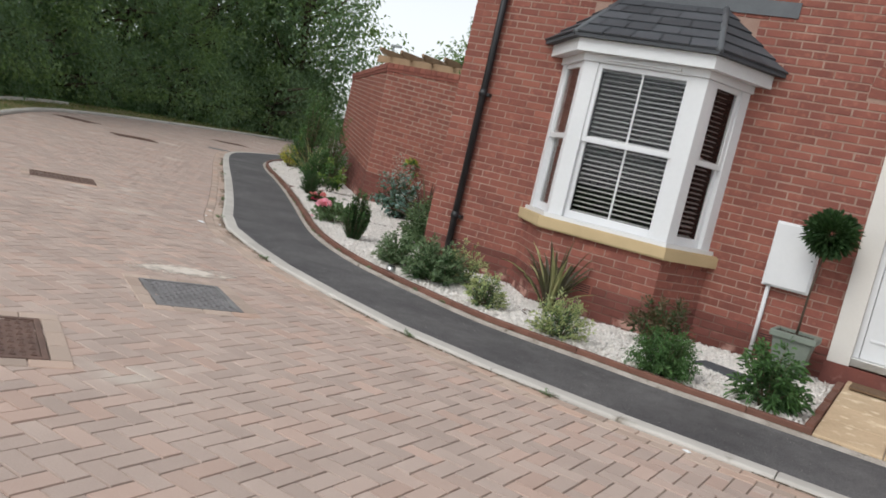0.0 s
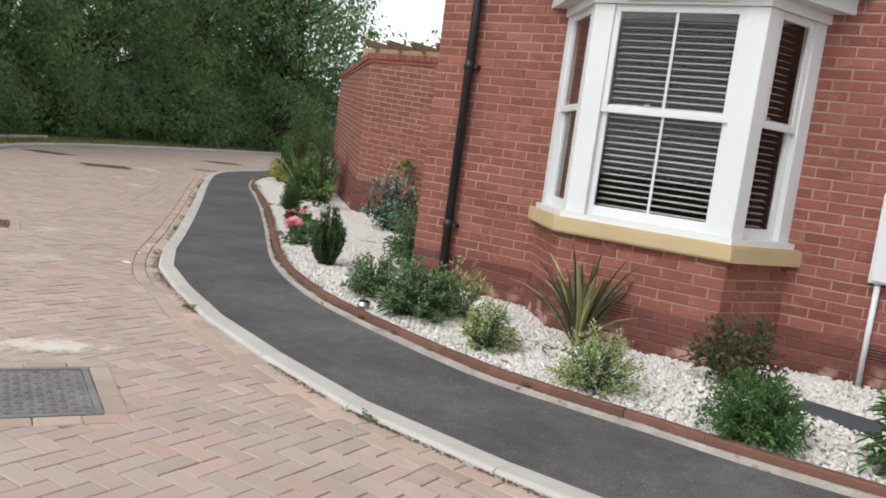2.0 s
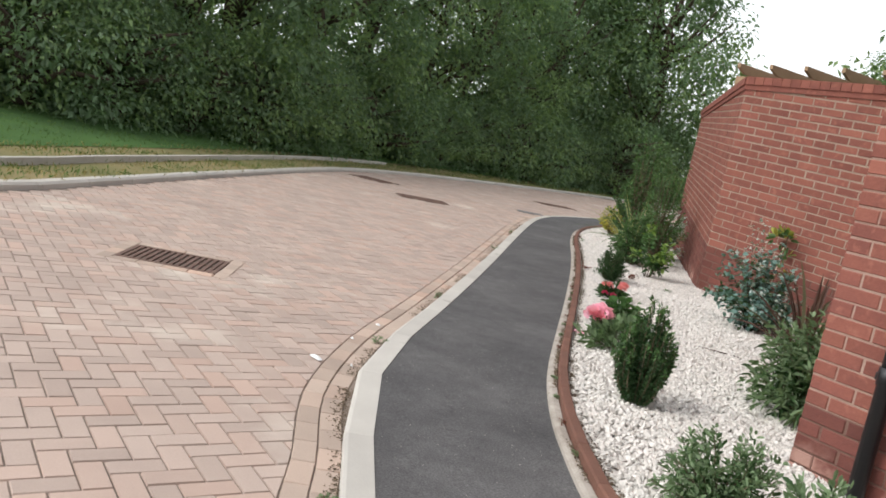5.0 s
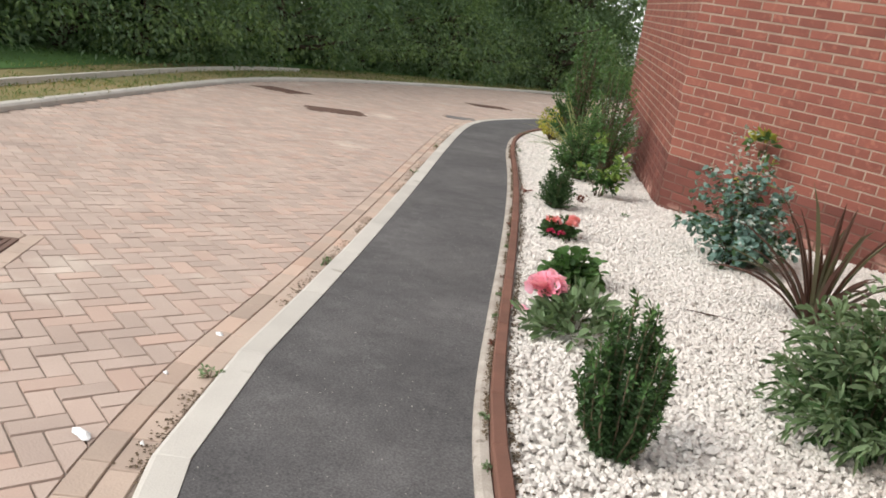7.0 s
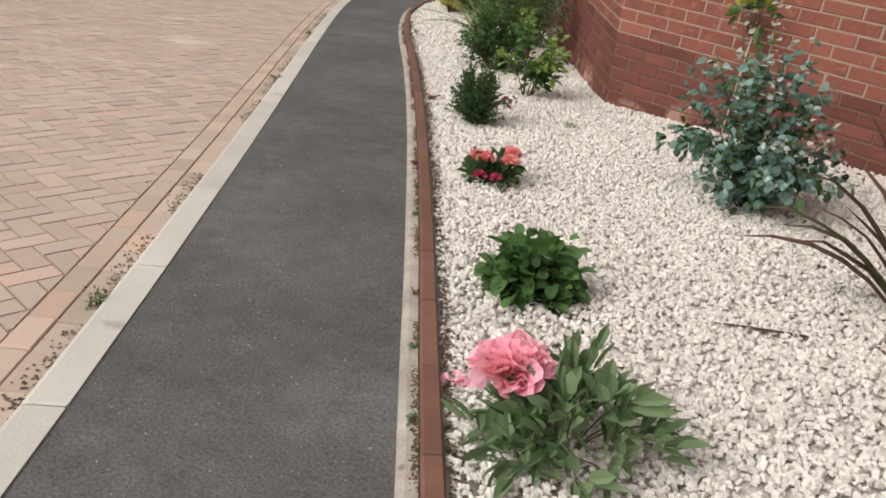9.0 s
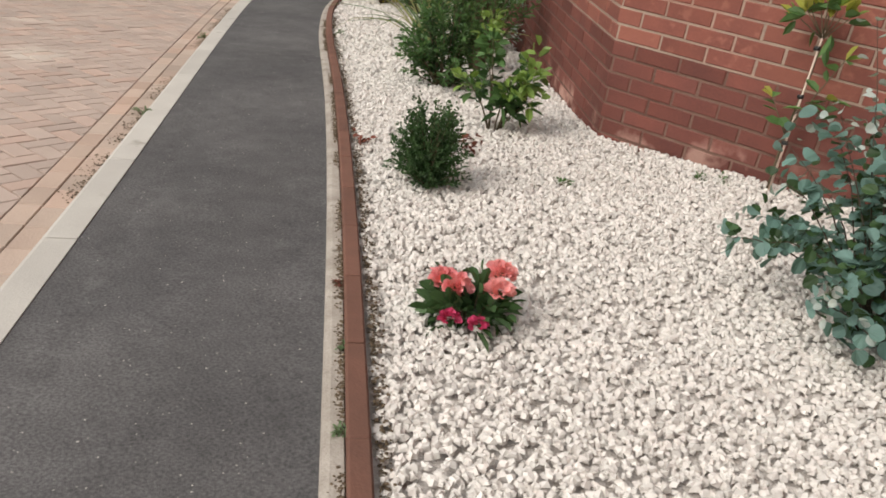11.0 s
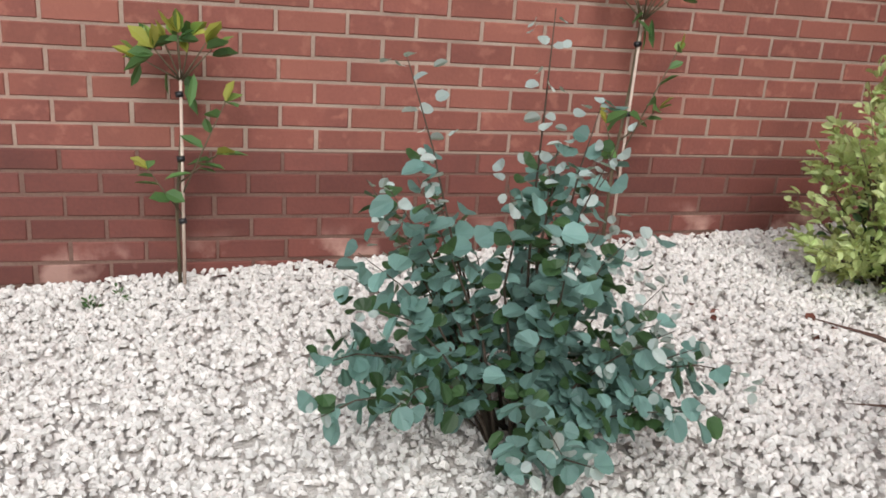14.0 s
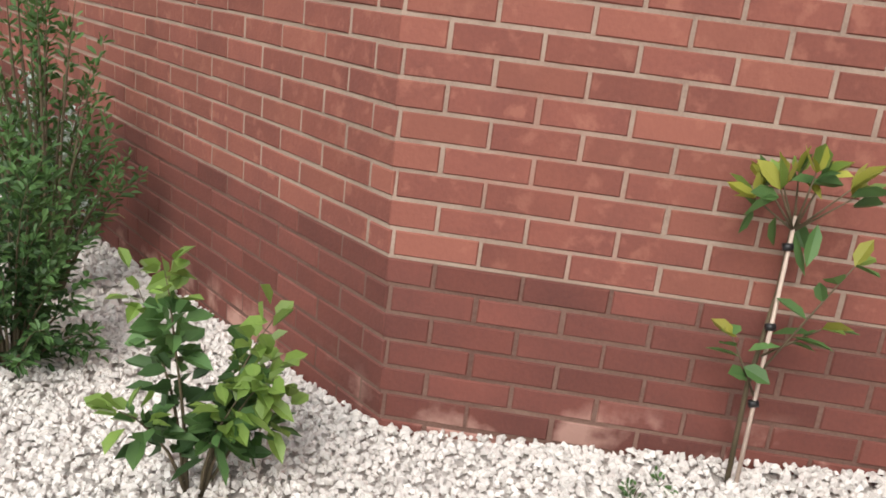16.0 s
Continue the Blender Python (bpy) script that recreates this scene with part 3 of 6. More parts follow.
for name, lo, hi, mat in (("wall_core", PLINTH + 0.03, WALL_TOP, MORTAR), ("plinth_core", -0.05, PLINTH + 0.03, MORTAR_DAMP)):
    bm = prism(outline, lo, hi)
    # the courses along the bed run slightly downhill
    for v in bm.verts:
        if abs(v.co.z - PLINTH - 0.03) < 1e-4:
            v.co.z += FALL * max(0.0, v.co.x - CORNER[0] - 0.1) + (RISE * ret_len if v.co.x < CORNER[0] - 0.5 else 0.0)
    part(name, bm, mat, garden_wall)
Z_BASE = 0.035
brick_wall(garden_wall, CORNER, (HOUSE_X, CORNER[1]), (0, -1), Z_BASE, WALL_TOP, Z_BASE + 7 * BH - 0.01, near=lambda s, z: s < 4.2 and z < 1.62, shift=0.138, fall=FALL)
RET_BRICK = (0.272, BH, JOINT_W)
ret_z = Z_BASE + RISE * ret_len - 4 * BH
brick_wall(garden_wall, WALL_END, CORNER, (ret_out.x, ret_out.y), ret_z, WALL_TOP, ret_z + 11 * BH - 0.01, near=lambda s, z: s > ret_len - 2.4 and -0.05 < z - RISE * s < 1.9, shift=ret_len - 0.109 + 0.136, fall=-RISE, brick=RET_BRICK)
brick_wall(garden_wall, TURN_END, WALL_END, (ret.x, ret.y), Z_BASE, WALL_TOP, Z_BASE + 7 * BH - 0.01)


def coping_run(a, b, out):
    a, b, out = Vector(a), Vector(b), Vector(out)
    d = (b - a).normalized()
    n = max(1, int((b - a).length / 0.12))
    step = (b - a).length / n
    for i in range(n):
        p = a + d * (i * step + 0.003)
        q = a + d * ((i + 1) * step - 0.003)
        o, r = out * 0.035, out * -0.25
        bm = prism([tuple(p + o), tuple(q + o), tuple(q + r), tuple(p + r)], WALL_TOP + 0.06, WALL_TOP + 0.15)
        part("coping_brick", bm, BRICK, garden_wall)
    bm = prism([tuple(a + out * 0.02), tuple(b + out * 0.02), tuple(b - out * 0.23), tuple(a - out * 0.23)], WALL_TOP, WALL_TOP + 0.06)
    part("coping_bed", bm, BRICK_FAR, garden_wall)


coping_run((HOUSE_X, CORNER[1]), CORNER, (0, -1))
coping_run(CORNER, WALL_END, tuple(ret_out))

# ---- house ----
house = tagged(empty("house", 0, 0, 0), "two-storey red brick house with a white bay window", "house")
EAVES, HOUSE_R, BACK_Y = 5.3, 6.5, 17.5
DOOR_L, DOOR_R, SPRING = 0.585, 1.775, 2.61
ARCH_C, ARCH_R = (DOOR_L + DOOR_R) / 2, (DOOR_R - DOOR_L) / 2
BAY = [(-2.63, FRONT_Y), (-2.13, 8.97), (-0.90, 8.97), (-0.63, FRONT_Y)]
SILL_Z, HEAD_Z = 0.94, 2.56
T = 0.25
HOUSE_PLINTH = 0.03 + 5 * HOUSE_BRICK[1]
for x0, x1, z0, z1 in ((HOUSE_X, -2.52, 0, EAVES), (-2.52, -0.70, 0, 0.85), (-2.52, -0.70, HEAD_Z, EAVES), (-0.70, DOOR_L, 0, EAVES), (DOOR_L, DOOR_R, 3.30, EAVES), (DOOR_R, HOUSE_R, 0, EAVES)):
    if z0 == 0:
        part("plinth_core", box(x0, x1, FRONT_Y, FRONT_Y + T, -0.05, HOUSE_PLINTH), MORTAR_DAMP, house)
        z0 = HOUSE_PLINTH
    part("wall_core", box(x0, x1, FRONT_Y, FRONT_Y + T, z0, z1), MORTAR_HOUSE, house)
bm = bmesh.new()
ring = [(DOOR_L, 3.30), (DOOR_L, SPRING)] + [(ARCH_C - ARCH_R * math.cos(a), SPRING + ARCH_R * math.sin(a)) for a in np.linspace(0.05, math.pi - 0.05, 20)] + [(DOOR_R, SPRING), (DOOR_R, 3.30)]
fv = [bm.verts.new((x, FRONT_Y, z)) for x, z in ring]
bv = [bm.verts.new((x, FRONT_Y + T, z)) for x, z in ring]
bm.faces.new(fv)
bm.faces.new(bv[::-1])
for i in range(len(ring)):
    j = (i + 1) % len(ring)
    bm.faces.new((fv[i], bv[i], bv[j], fv[j]))
bmesh.ops.recalc_face_normals(bm, faces=bm.faces[:])
bmesh.ops.triangulate(bm, faces=[f for f in bm.faces if len(f.verts) > 4])
part("wall_core", bm, MORTAR_HOUSE, house)
part("side_wall", box(HOUSE_X, HOUSE_X + T, FRONT_Y + T, BACK_Y, -0.05, EAVES), BRICK_FAR, house)
part("side_wall", box(HOUSE_R - T, HOUSE_R, FRONT_Y + T, BACK_Y, -0.05, EAVES), BRICK_FAR, house)
part("back_wall", box(HOUSE_X + T, HOUSE_R - T, BACK_Y - T, BACK_Y, -0.05, EAVES), BRICK_FAR, house)
# room surfaces near-black: the unlit room's shade is put into their colour
part("ceiling", box(HOUSE_X + T, HOUSE_R - T, FRONT_Y + T, BACK_Y - T, 2.75, 2.85), PAINTED_SHADE, house)
part("inner_floor", box(HOUSE_X + T, HOUSE_R - T, FRONT_Y + T, BACK_Y - T, 0.1, 0.3), PAINTED_SHADE, house)
part("inner_wall", box(HOUSE_X + T, HOUSE_R - T, FRONT_Y + 3.0, FRONT_Y + 3.1, 0.3, 2.75), PAINTED_SHADE, house)
rx0, rx1, ry0, ry1, rm = HOUSE_X - 0.3, HOUSE_R + 0.3, FRONT_Y - 0.3, BACK_Y + 0.3, (FRONT_Y + BACK_Y) / 2
part("roof", prism([(rx0, ry0), (rx1, ry0), (rx1, ry1), (rx0, ry1)], EAVES, EAVES + 0.12), SLATE, house)
mesh_object("roof", [(rx0, ry0, EAVES + 0.12), (rx1, ry0, EAVES + 0.12), (rx1, ry1, EAVES + 0.12), (rx0, ry1, EAVES + 0.12), (rx0, rm, EAVES + 2.9), (rx1, rm, EAVES + 2.9)],
            [(0, 1, 5, 4), (2, 3, 4, 5), (0, 4, 3), (1, 2, 5)], SLATE, house)


def front_skip(z):
    """Stretches along the front, from the corner, that openings take at a height."""
    gaps = []
    if z < HEAD_Z:
        gaps.append((-2.57 - HOUSE_X, -0.66 - HOUSE_X))
    elif z < 3.15:
        gaps.append((-2.40 - HOUSE_X, -0.75 - HOUSE_X))
    if z < SPRING:
        gaps.append((DOOR_L - HOUSE_X, DOOR_R - HOUSE_X))
    elif z < SPRING + ARCH_R + 0.27:
        half = math.sqrt((ARCH_R + 0.272) ** 2 - (z - SPRING) ** 2)
        gaps.append((ARCH_C - half - HOUSE_X, ARCH_C + half - HOUSE_X))
    return gaps


brick_wall(house, (HOUSE_X, FRONT_Y), (HOUSE_R, FRONT_Y), (0, -1), 0.03, EAVES, HOUSE_PLINTH - 0.01, skip=front_skip, near=lambda s, z: s < 1.3 and z < 2.7 or (3.2 < s < 4.4 and z < 1.5), brick=HOUSE_BRICK)
# brick arch over the doorway
for i in range(27):
    a = math.pi * (i + 0.5) / 27
    r0, r1, w = ARCH_R + 0.012, ARCH_R + 0.265, 0.031
    c, s = math.cos(a), math.sin(a)
    bm = bmesh.new()
    pts = [(r0, -w), (r1, -w * 1.35), (r1, w * 1.35), (r0, w)]
    f = [bm.verts.new((ARCH_C + r * c - q * s, FRONT_Y - 0.006, SPRING + r * s + q * c)) for r, q in pts]
    g = [bm.verts.new((ARCH_C + r * c - q * s, FRONT_Y + 0.03, SPRING + r * s + q * c)) for r, q in pts]
    bm.faces.new(f)
    for k in range(4):
        bm.faces.new((f[k], g[k], g[(k + 1) % 4], f[(k + 1) % 4]))
    bmesh.ops.recalc_face_normals(bm, faces=bm.faces[:])
    part("arch_brick", bm, BRICK, house)

# bay: brick base
bay = tagged(empty("bay_window", 0, 0, 0), "white sash bay window with venetian blinds and a slate roof", "bay window")
part("plinth_core", prism(BAY, -0.05, HOUSE_PLINTH), MORTAR_DAMP, bay)
part("base_core", prism(BAY, HOUSE_PLINTH, SILL_Z - 0.10), MORTAR_HOUSE, bay)
for a, b in zip(BAY[:-1], BAY[1:]):
    d = (Vector(b) - Vector(a)).normalized()
    out = (d.y, -d.x)
    brick_wall(bay, a, b, out, 0.03, SILL_Z - 0.11, HOUSE_PLINTH - 0.01, near=lambda s, z: True, shift=-0.1, brick=HOUSE_BRICK)


def offset_bay(o, ends=0.0):
    """The bay's outline moved outwards by o."""
    (ax, ay), (bx, by), (cx, cy), (dx, dy) = BAY
    k = 0.45
    return [(ax - o * 1.2 - ends, ay), (bx - o * k, by - o), (cx + o * k, cy - o), (dx + o * 1.2 + ends, dy)]


bm = prism(offset_bay(0.07), SILL_Z - 0.115, SILL_Z)
bmesh.ops.bevel(bm, geom=[e for e in bm.edges if abs(e.verts[0].co.z - e.verts[1].co.z) < 1e-4 and e.verts[0].co.y < FRONT_Y - 0.01 or False], offset=0.014, segments=2, affect="EDGES")
part("sill", bm, SANDSTONE, bay, "buff sandstone sill")
FR = offset_bay(-0.02)
part("head", prism(offset_bay(0.0), HEAD_Z - 0.07, HEAD_Z), WHITE, bay)
part("bottom_rail", prism(offset_bay(0.02), SILL_Z, SILL_Z + 0.04), WHITE, bay)


def oriented_box(a, d, out, s0, s1, z0, z1, d0, d1, bevel=0.0):
    """Box between stations s0..s1 along d from a, heights z0..z1 and depths d0..d1 along out."""
    bm = box(s0, s1, d0, d1, z0, z1, bevel)
    m = Matrix(((d.x, out.x, 0, a.x), (d.y, out.y, 0, a.y), (0, 0, 1, 0), (0, 0, 0, 1)))
    bmesh.ops.transform(bm, matrix=m, verts=bm.verts)
    bmesh.ops.recalc_face_normals(bm, faces=bm.faces[:])
    return bm


def sash(a, b, post, blind=True, bar=False):
    """One sash window with two lights, a meeting rail, glass and a blind, between plan points a and b."""
    a, b = Vector(a), Vector(b)
    d = (b - a).normalized()
    out = Vector((d.y, -d.x))
    L = (b - a).length
    lo, hi, mid = SILL_Z + 0.04, HEAD_Z - 0.07, 1.76
    for s0, s1 in ((0, post), (L - post, L)):
        part("post", oriented_box(a, d, out, s0, s1, lo, hi, -0.09, 0.0, 0.006), WHITE, bay)
    f = 0.045
    for z0, z1, depth in ((lo, mid + 0.03, -0.045), (mid - 0.03, hi, -0.015)):
        frame_s = ((post, post + f), (L - post - f, L - post))
        for s0, s1 in frame_s:
            part("sash_stile", oriented_box(a, d, out, s0, s1, z0, z1, depth - 0.03, depth, 0.004), WHITE, bay)
        for zz0, zz1 in ((z0, z0 + (0.075 if z0 == lo else 0.05)), (z1 - 0.05, z1)):
            rail = part("sash_rail", oriented_box(a, d, out, post + f, L - post - f, zz0, zz1, depth - 0.03, depth, 0.004), WHITE, bay)
        pane = part("pane", oriented_box(a, d, out, post + f, L - post - f, z0 + 0.05, z1 - 0.05, depth - 0.019, depth - 0.014), GLASS, bay, "clear window glass")
        pane.visible_shadow = False
        if bar:
            part("glazing_bar", oriented_box(a, d, out, L / 2 - 0.009, L / 2 + 0.009, z0 + 0.05, z1 - 0.05, depth - 0.012, depth - 0.004), WHITE, pane)
    part("sash_catch", oriented_box(a, d, out, L / 2 - 0.14, L / 2 - 0.10, mid + 0.03, mid + 0.045, -0.05, -0.02, 0.003), CHROME, rail, "small metal sash catch")
    if blind:
        z = lo + 0.08
        k = 0
        vs, fs = [], []
        while z < hi - 0.02:
            for s, q, zz in ((post + 0.03, -0.160, z + 0.010), (L - post - 0.03, -0.160, z + 0.010), (L - post - 0.03, -0.128, z + 0.001), (post + 0.03, -0.128, z + 0.001)):
                p = a + d * s + out * q
                vs.append((p.x, p.y, zz))
            for s, q, zz in ((post + 0.03, -0.160, z + 0.007), (L - post - 0.03, -0.160, z + 0.007), (L - post - 0.03, -0.128, z - 0.002), (post + 0.03, -0.128, z - 0.002)):
                p = a + d * s + out * q
                vs.append((p.x, p.y, zz))
            o = k * 8
            fs += [(o, o + 1, o + 2, o + 3), (o + 4, o + 7, o + 6, o + 5), (o + 3, o + 2, o + 6, o + 7), (o, o + 4, o + 5, o + 1)]
            z += 0.046
            k += 1
        mesh_object("venetian_blind", vs, fs, BLIND, bay, "pale horizontal slats of a blind")


pl = FR
sash(pl[0], pl[1], 0.10)
sash(pl[1], pl[2], 0.15, bar=True)
sash(pl[2], pl[3], 0.125)
eave = offset_bay(0.16, 0.05)
part("fascia", prism(offset_bay(0.10, 0.02), HEAD_Z, HEAD_Z + 0.13), WHITE, bay, "white fascia board")
part("trickle_vent", box(-1.88, -1.16, 8.94, 8.99, HEAD_Z - 0.05, HEAD_Z - 0.03, 0.004), WHITE, bay)
EZ, RIDGE = HEAD_Z + 0.12, 3.24
RL, RR = -2.10, -1.08
part("eave_board", prism(eave, EZ, EZ + 0.03), SLATE, bay)


def roof_face(lo_a, lo_b, hi_a, hi_b, rows):
    """Overlapping slates on a roof plane between its eave and its top."""
    la, lb, ha, hb = map(Vector, (lo_a, lo_b, hi_a, hi_b))
    n = (lb - la).cross(ha - la)
    if n.z < 0:
        n = -n
    n.normalize()
    vs, fs = [], []
    for r in range(rows):
        t0, t1 = r / rows, min((r + 1.15) / rows, 1)
        a0, b0 = la.lerp(ha, t0), lb.lerp(hb, t0)
        a1, b1 = la.lerp(ha, t1), lb.lerp(hb, t1)
        w = (b0 - a0).length
        cols = max(1, int(w / 0.26))
        for c in range(cols):
            u0, u1 = c / cols + 0.004, (c + 1) / cols - 0.004
            off = 0.5 / cols if r % 2 else 0
            u0, u1 = max(0, u0 - off), min(1, u1 - off) if c < cols - 1 or not off else 1
            o = len(vs)
            q = [a0.lerp(b0, u0), a0.lerp(b0, u1), a1.lerp(b1, u1), a1.lerp(b1, u0)]
            vs += [q[0] + n * 0.026, q[1] + n * 0.026, q[2] + n * 0.008, q[3] + n * 0.008, q[0] + n * 0.008, q[1] + n * 0.008]
            fs += [(o, o + 1, o + 2, o + 3), (o + 4, o + 5, o + 1, o)]
    mesh_object("roof_slates", vs, fs, SLATE, bay, "dark grey slate roof tiles")


e3 = [(x, y, EZ + 0.03) for x, y in eave]
top = [(RL, FRONT_Y, RIDGE), (RR, FRONT_Y, RIDGE)]
mesh_object("roof_deck", e3 + top, [(0, 1, 4), (1, 2, 5, 4), (2, 3, 5)], SLATE, bay)
roof_face(e3[1], e3[2], top[0], top[1], 5)
roof_face(e3[0], e3[1], top[0], (RL + 0.001, FRONT_Y, RIDGE), 5)
roof_face(e3[2], e3[3], (RR - 0.001, FRONT_Y, RIDGE), top[1], 5)
tubes("hip_tile", [([e3[1], top[0]], [0.035, 0.035])], LEAD, bay, "grey lead hip")
tubes("hip_tile", [([e3[2], top[1]], [0.035, 0.035])], LEAD, bay, "grey lead hip")
part("flashing", box(-2.78, -0.42, FRONT_Y - 0.02, FRONT_Y - 0.006, RIDGE - 0.02, RIDGE + 0.12), LEAD, bay, "grey lead flashing")

# doorway with its arched surround
door_case = tagged(empty("door_1", 0, 0, 0), "white panelled front door in an arched white surround", "front door", kind="structure")
FLOOR_D = 0.36
for x0, x1 in ((DOOR_L, 0.77), (1.59, DOOR_R)):
    part("surround_post", box(x0, x1, FRONT_Y - 0.035, FRONT_Y + 0.16, 0.30, SPRING, 0.006), CREAM, door_case, "white painted stone surround")
part("surround_lintel", box(0.77, 1.59, FRONT_Y - 0.035, FRONT_Y + 0.16, 2.37, SPRING, 0.006), CREAM, door_case)
bm = bmesh.new()
arcs = [[(ARCH_C - r * math.cos(a), y, SPRING + r * math.sin(a)) for a in np.linspace(0, math.pi, 29)] for r, y in ((ARCH_R, FRONT_Y - 0.035), (ARCH_R - 0.075, FRONT_Y - 0.035), (ARCH_R - 0.075, FRONT_Y + 0.12), (ARCH_R, FRONT_Y + 0.12))]
av = [[bm.verts.new(p) for p in arc] for arc in arcs]
for k in range(4):
    for i in range(28):
        bm.faces.new((av[k][i], av[k][i + 1], av[(k + 1) % 4][i + 1], av[(k + 1) % 4][i]))
bmesh.ops.recalc_face_normals(bm, faces=bm.faces[:])
part("surround_arch", bm, CREAM, door_case)
fan = [(ARCH_C - (ARCH_R - 0.07) * math.cos(a), FRONT_Y + 0.06, SPRING + (ARCH_R - 0.07) * math.sin(a)) for a in np.linspace(0, math.pi, 29)]
mesh_object("fanlight_pane", fan + [(p[0], p[1] + 0.006, p[2]) for p in fan], [tuple(range(29)), tuple(range(57, 28, -1))], GLASS, door_case, "clear glass fanlight before a near-black sheet")
# near-black sheet added close behind the glass to paint the dark above the door
mesh_object("fanlight_shade_sheet", [(p[0], p[1] + 0.03, p[2]) for p in fan], [tuple(range(29))], PAINTED_SHADE, door_case)
DY = FRONT_Y + 0.075
for x0, x1, z0, z1 in ((0.77, 0.82, FLOOR_D, 2.37), (1.54, 1.59, FLOOR_D, 2.37), (0.82, 1.54, 2.31, 2.37)):
    part("door_frame", box(x0, x1, DY - 0.03, DY + 0.06, z0, z1, 0.004), WHITE, door_case)
leaf = empty("door_leaf", 0, 0, 0)
leaf.parent = door_case
for x0, x1, z0, z1 in ((0.825, 0.935, 0.39, 2.305), (1.085, 1.27, 1.26, 2.305), (1.42, 1.535, 0.39, 2.305), (0.935, 1.42, 0.39, 1.26), (0.935, 1.085, 2.14, 2.305), (1.27, 1.42, 2.14, 2.305)):
    part("door_panel", box(x0, x1, DY, DY + 0.045, z0, z1), WHITE, leaf)
for x0, x1 in ((0.935, 1.085), (1.27, 1.42)):
    part("door_pane", box(x0, x1, DY + 0.015, DY + 0.025, 1.26, 2.14), GLASS, leaf, "dark narrow glass pane")
    for a, b, c, d in ((x0 - 0.02, x0, 1.24, 2.16), (x1, x1 + 0.02, 1.24, 2.16)):
        part("pane_trim", box(a, b, DY - 0.012, DY + 0.001, c, d, 0.004), WHITE, leaf)
    part("pane_trim", box(x0 - 0.03, x1 + 0.03, DY - 0.018, DY + 0.001, 1.225, 1.245, 0.004), WHITE, leaf)
for x0, x1, z in ((0.87, 1.05, 1.12), (1.24, 1.42, 1.12), (0.87, 1.05, 0.55), (1.24, 1.42, 0.55)):
    part("panel_mould", box(x0, x1, DY - 0.012, DY + 0.002, z, z + 0.025, 0.006), WHITE, leaf)
part("letter_plate", box(1.02, 1.30, DY - 0.014, DY + 0.002, 1.155, 1.205, 0.005), CHROME, leaf, "metal letter plate")
part("handle_plate", box(1.465, 1.495, DY - 0.014, DY + 0.002, 1.08, 1.28, 0.005), BLACK, leaf, "dark handle plate")
part("handle_lever", box(1.38, 1.49, DY - 0.05, DY - 0.03, 1.235, 1.253, 0.006), CHROME, leaf, "metal lever handle")
part("spyhole", box(1.172, 1.186, DY - 0.008, DY + 0.001, 1.75, 1.764, 0.003), BLACK, leaf)
num = bpy.data.curves.new("house_number", "FONT")
num.body, num.size, num.extrude = "76", 0.105, 0.003
tx = new("house_number", num)
tx.matrix_basis = pose(1.125, DY - 0.006, 1.50, 90, 0, 0)
tx.data.materials.append(BLACK)
tx.parent = leaf
part("threshold", box(0.77, 1.59, FRONT_Y - 0.06, DY + 0.04, FLOOR_D - 0.04, FLOOR_D + 0.03, 0.006), CHROME, door_case, "metal door threshold")
part("step", box(DOOR_L - 0.02, DOOR_R + 0.02, FRONT_Y - 0.05, FRONT_Y + 0.16, 0.0, 0.305), BRICK_DAMP, door_case, "dark red brick doorstep")
# near-black panel added behind the door, the hall's shade as colour
hall = part("hall_back", box(0.5, 1.8, FRONT_Y + 0.9, FRONT_Y + 0.95, 0.3, 3.2), PAINTED_SHADE, house)

# slab path to the door
path = tagged(new("path"), "short path of two rows of buff stone slabs", "path", kind="structure")
for r in range(4):
    for c in range(2):
        y0 = 7.42 + r * 0.515
        bm = box(0.80 + c * 0.43, 0.80 + c * 0.43 + 0.425, y0, y0 + 0.51, 0.02, 0.075 + 0.012, 0.006)
        for v in bm.verts:
            v.co.z += (v.co.y - 7.35) * 0.05
        part("slab", bm, SLAB, path)
mat_ob = tagged(part("door_mat", box(0.84, 1.60, 9.08, 9.40, 0.185, 0.205, 0.008), MAT, None), "brown coir door mat on the slabs", "door mat")

# rainwater pipe
pipe = tagged(empty("downpipe", -3.44, FRONT_Y - 0.07, 0), "black plastic rainwater downpipe on the brick wall", "downpipe")
tubes("pipe", [([(0, 0, 0.05), (0, 0, 5.25)], [0.038, 0.038])], BLACK, pipe, sides=14)
for z in (0.66, 2.04, 3.4):
    part("bracket", box(-0.06, 0.075, 0.0, 0.066, z - 0.018, z + 0.018, 0.005), BLACK, pipe)
    tubes("socket", [([(0, 0, z - 0.03), (0, 0, z + 0.05)], [0.044, 0.044])], BLACK, pipe, sides=14)


# air bricks
def air_brick(x, y, z):
    v = tagged(empty("air_brick", x, y, z), "red clay air brick with slots", "air brick", group="air bricks")
    part("body", box(-0.115, 0.115, -0.012, 0.02, -0.045, 0.045, 0.003), BRICK, v)
    for i in range(4):
        # near-black strip on the face, painting the shade inside a slot
        part("slot", box(-0.10, 0.10, -0.0155, -0.0115, -0.034 + i * 0.021, -0.026 + i * 0.021), PAINTED_SHADE, v)
    return v


air_brick(-3.27, FRONT_Y, 0.345)
air_brick(-1.59, 8.97, 0.365)
air_brick(0.02, FRONT_Y, 0.33)

# meter cupboard with its conduit
meter = tagged(empty("meter_box", -0.11, FRONT_Y, 0.81), "white plastic meter cupboard on the brick wall", "meter box")
part("body", box(0, 0.41, -0.07, 0.0, 0, 0.60, 0.008), WHITE, meter)
part("door", box(0.015, 0.395, -0.088, -0.071, 0.015, 0.585, 0.008), WHITE, meter)
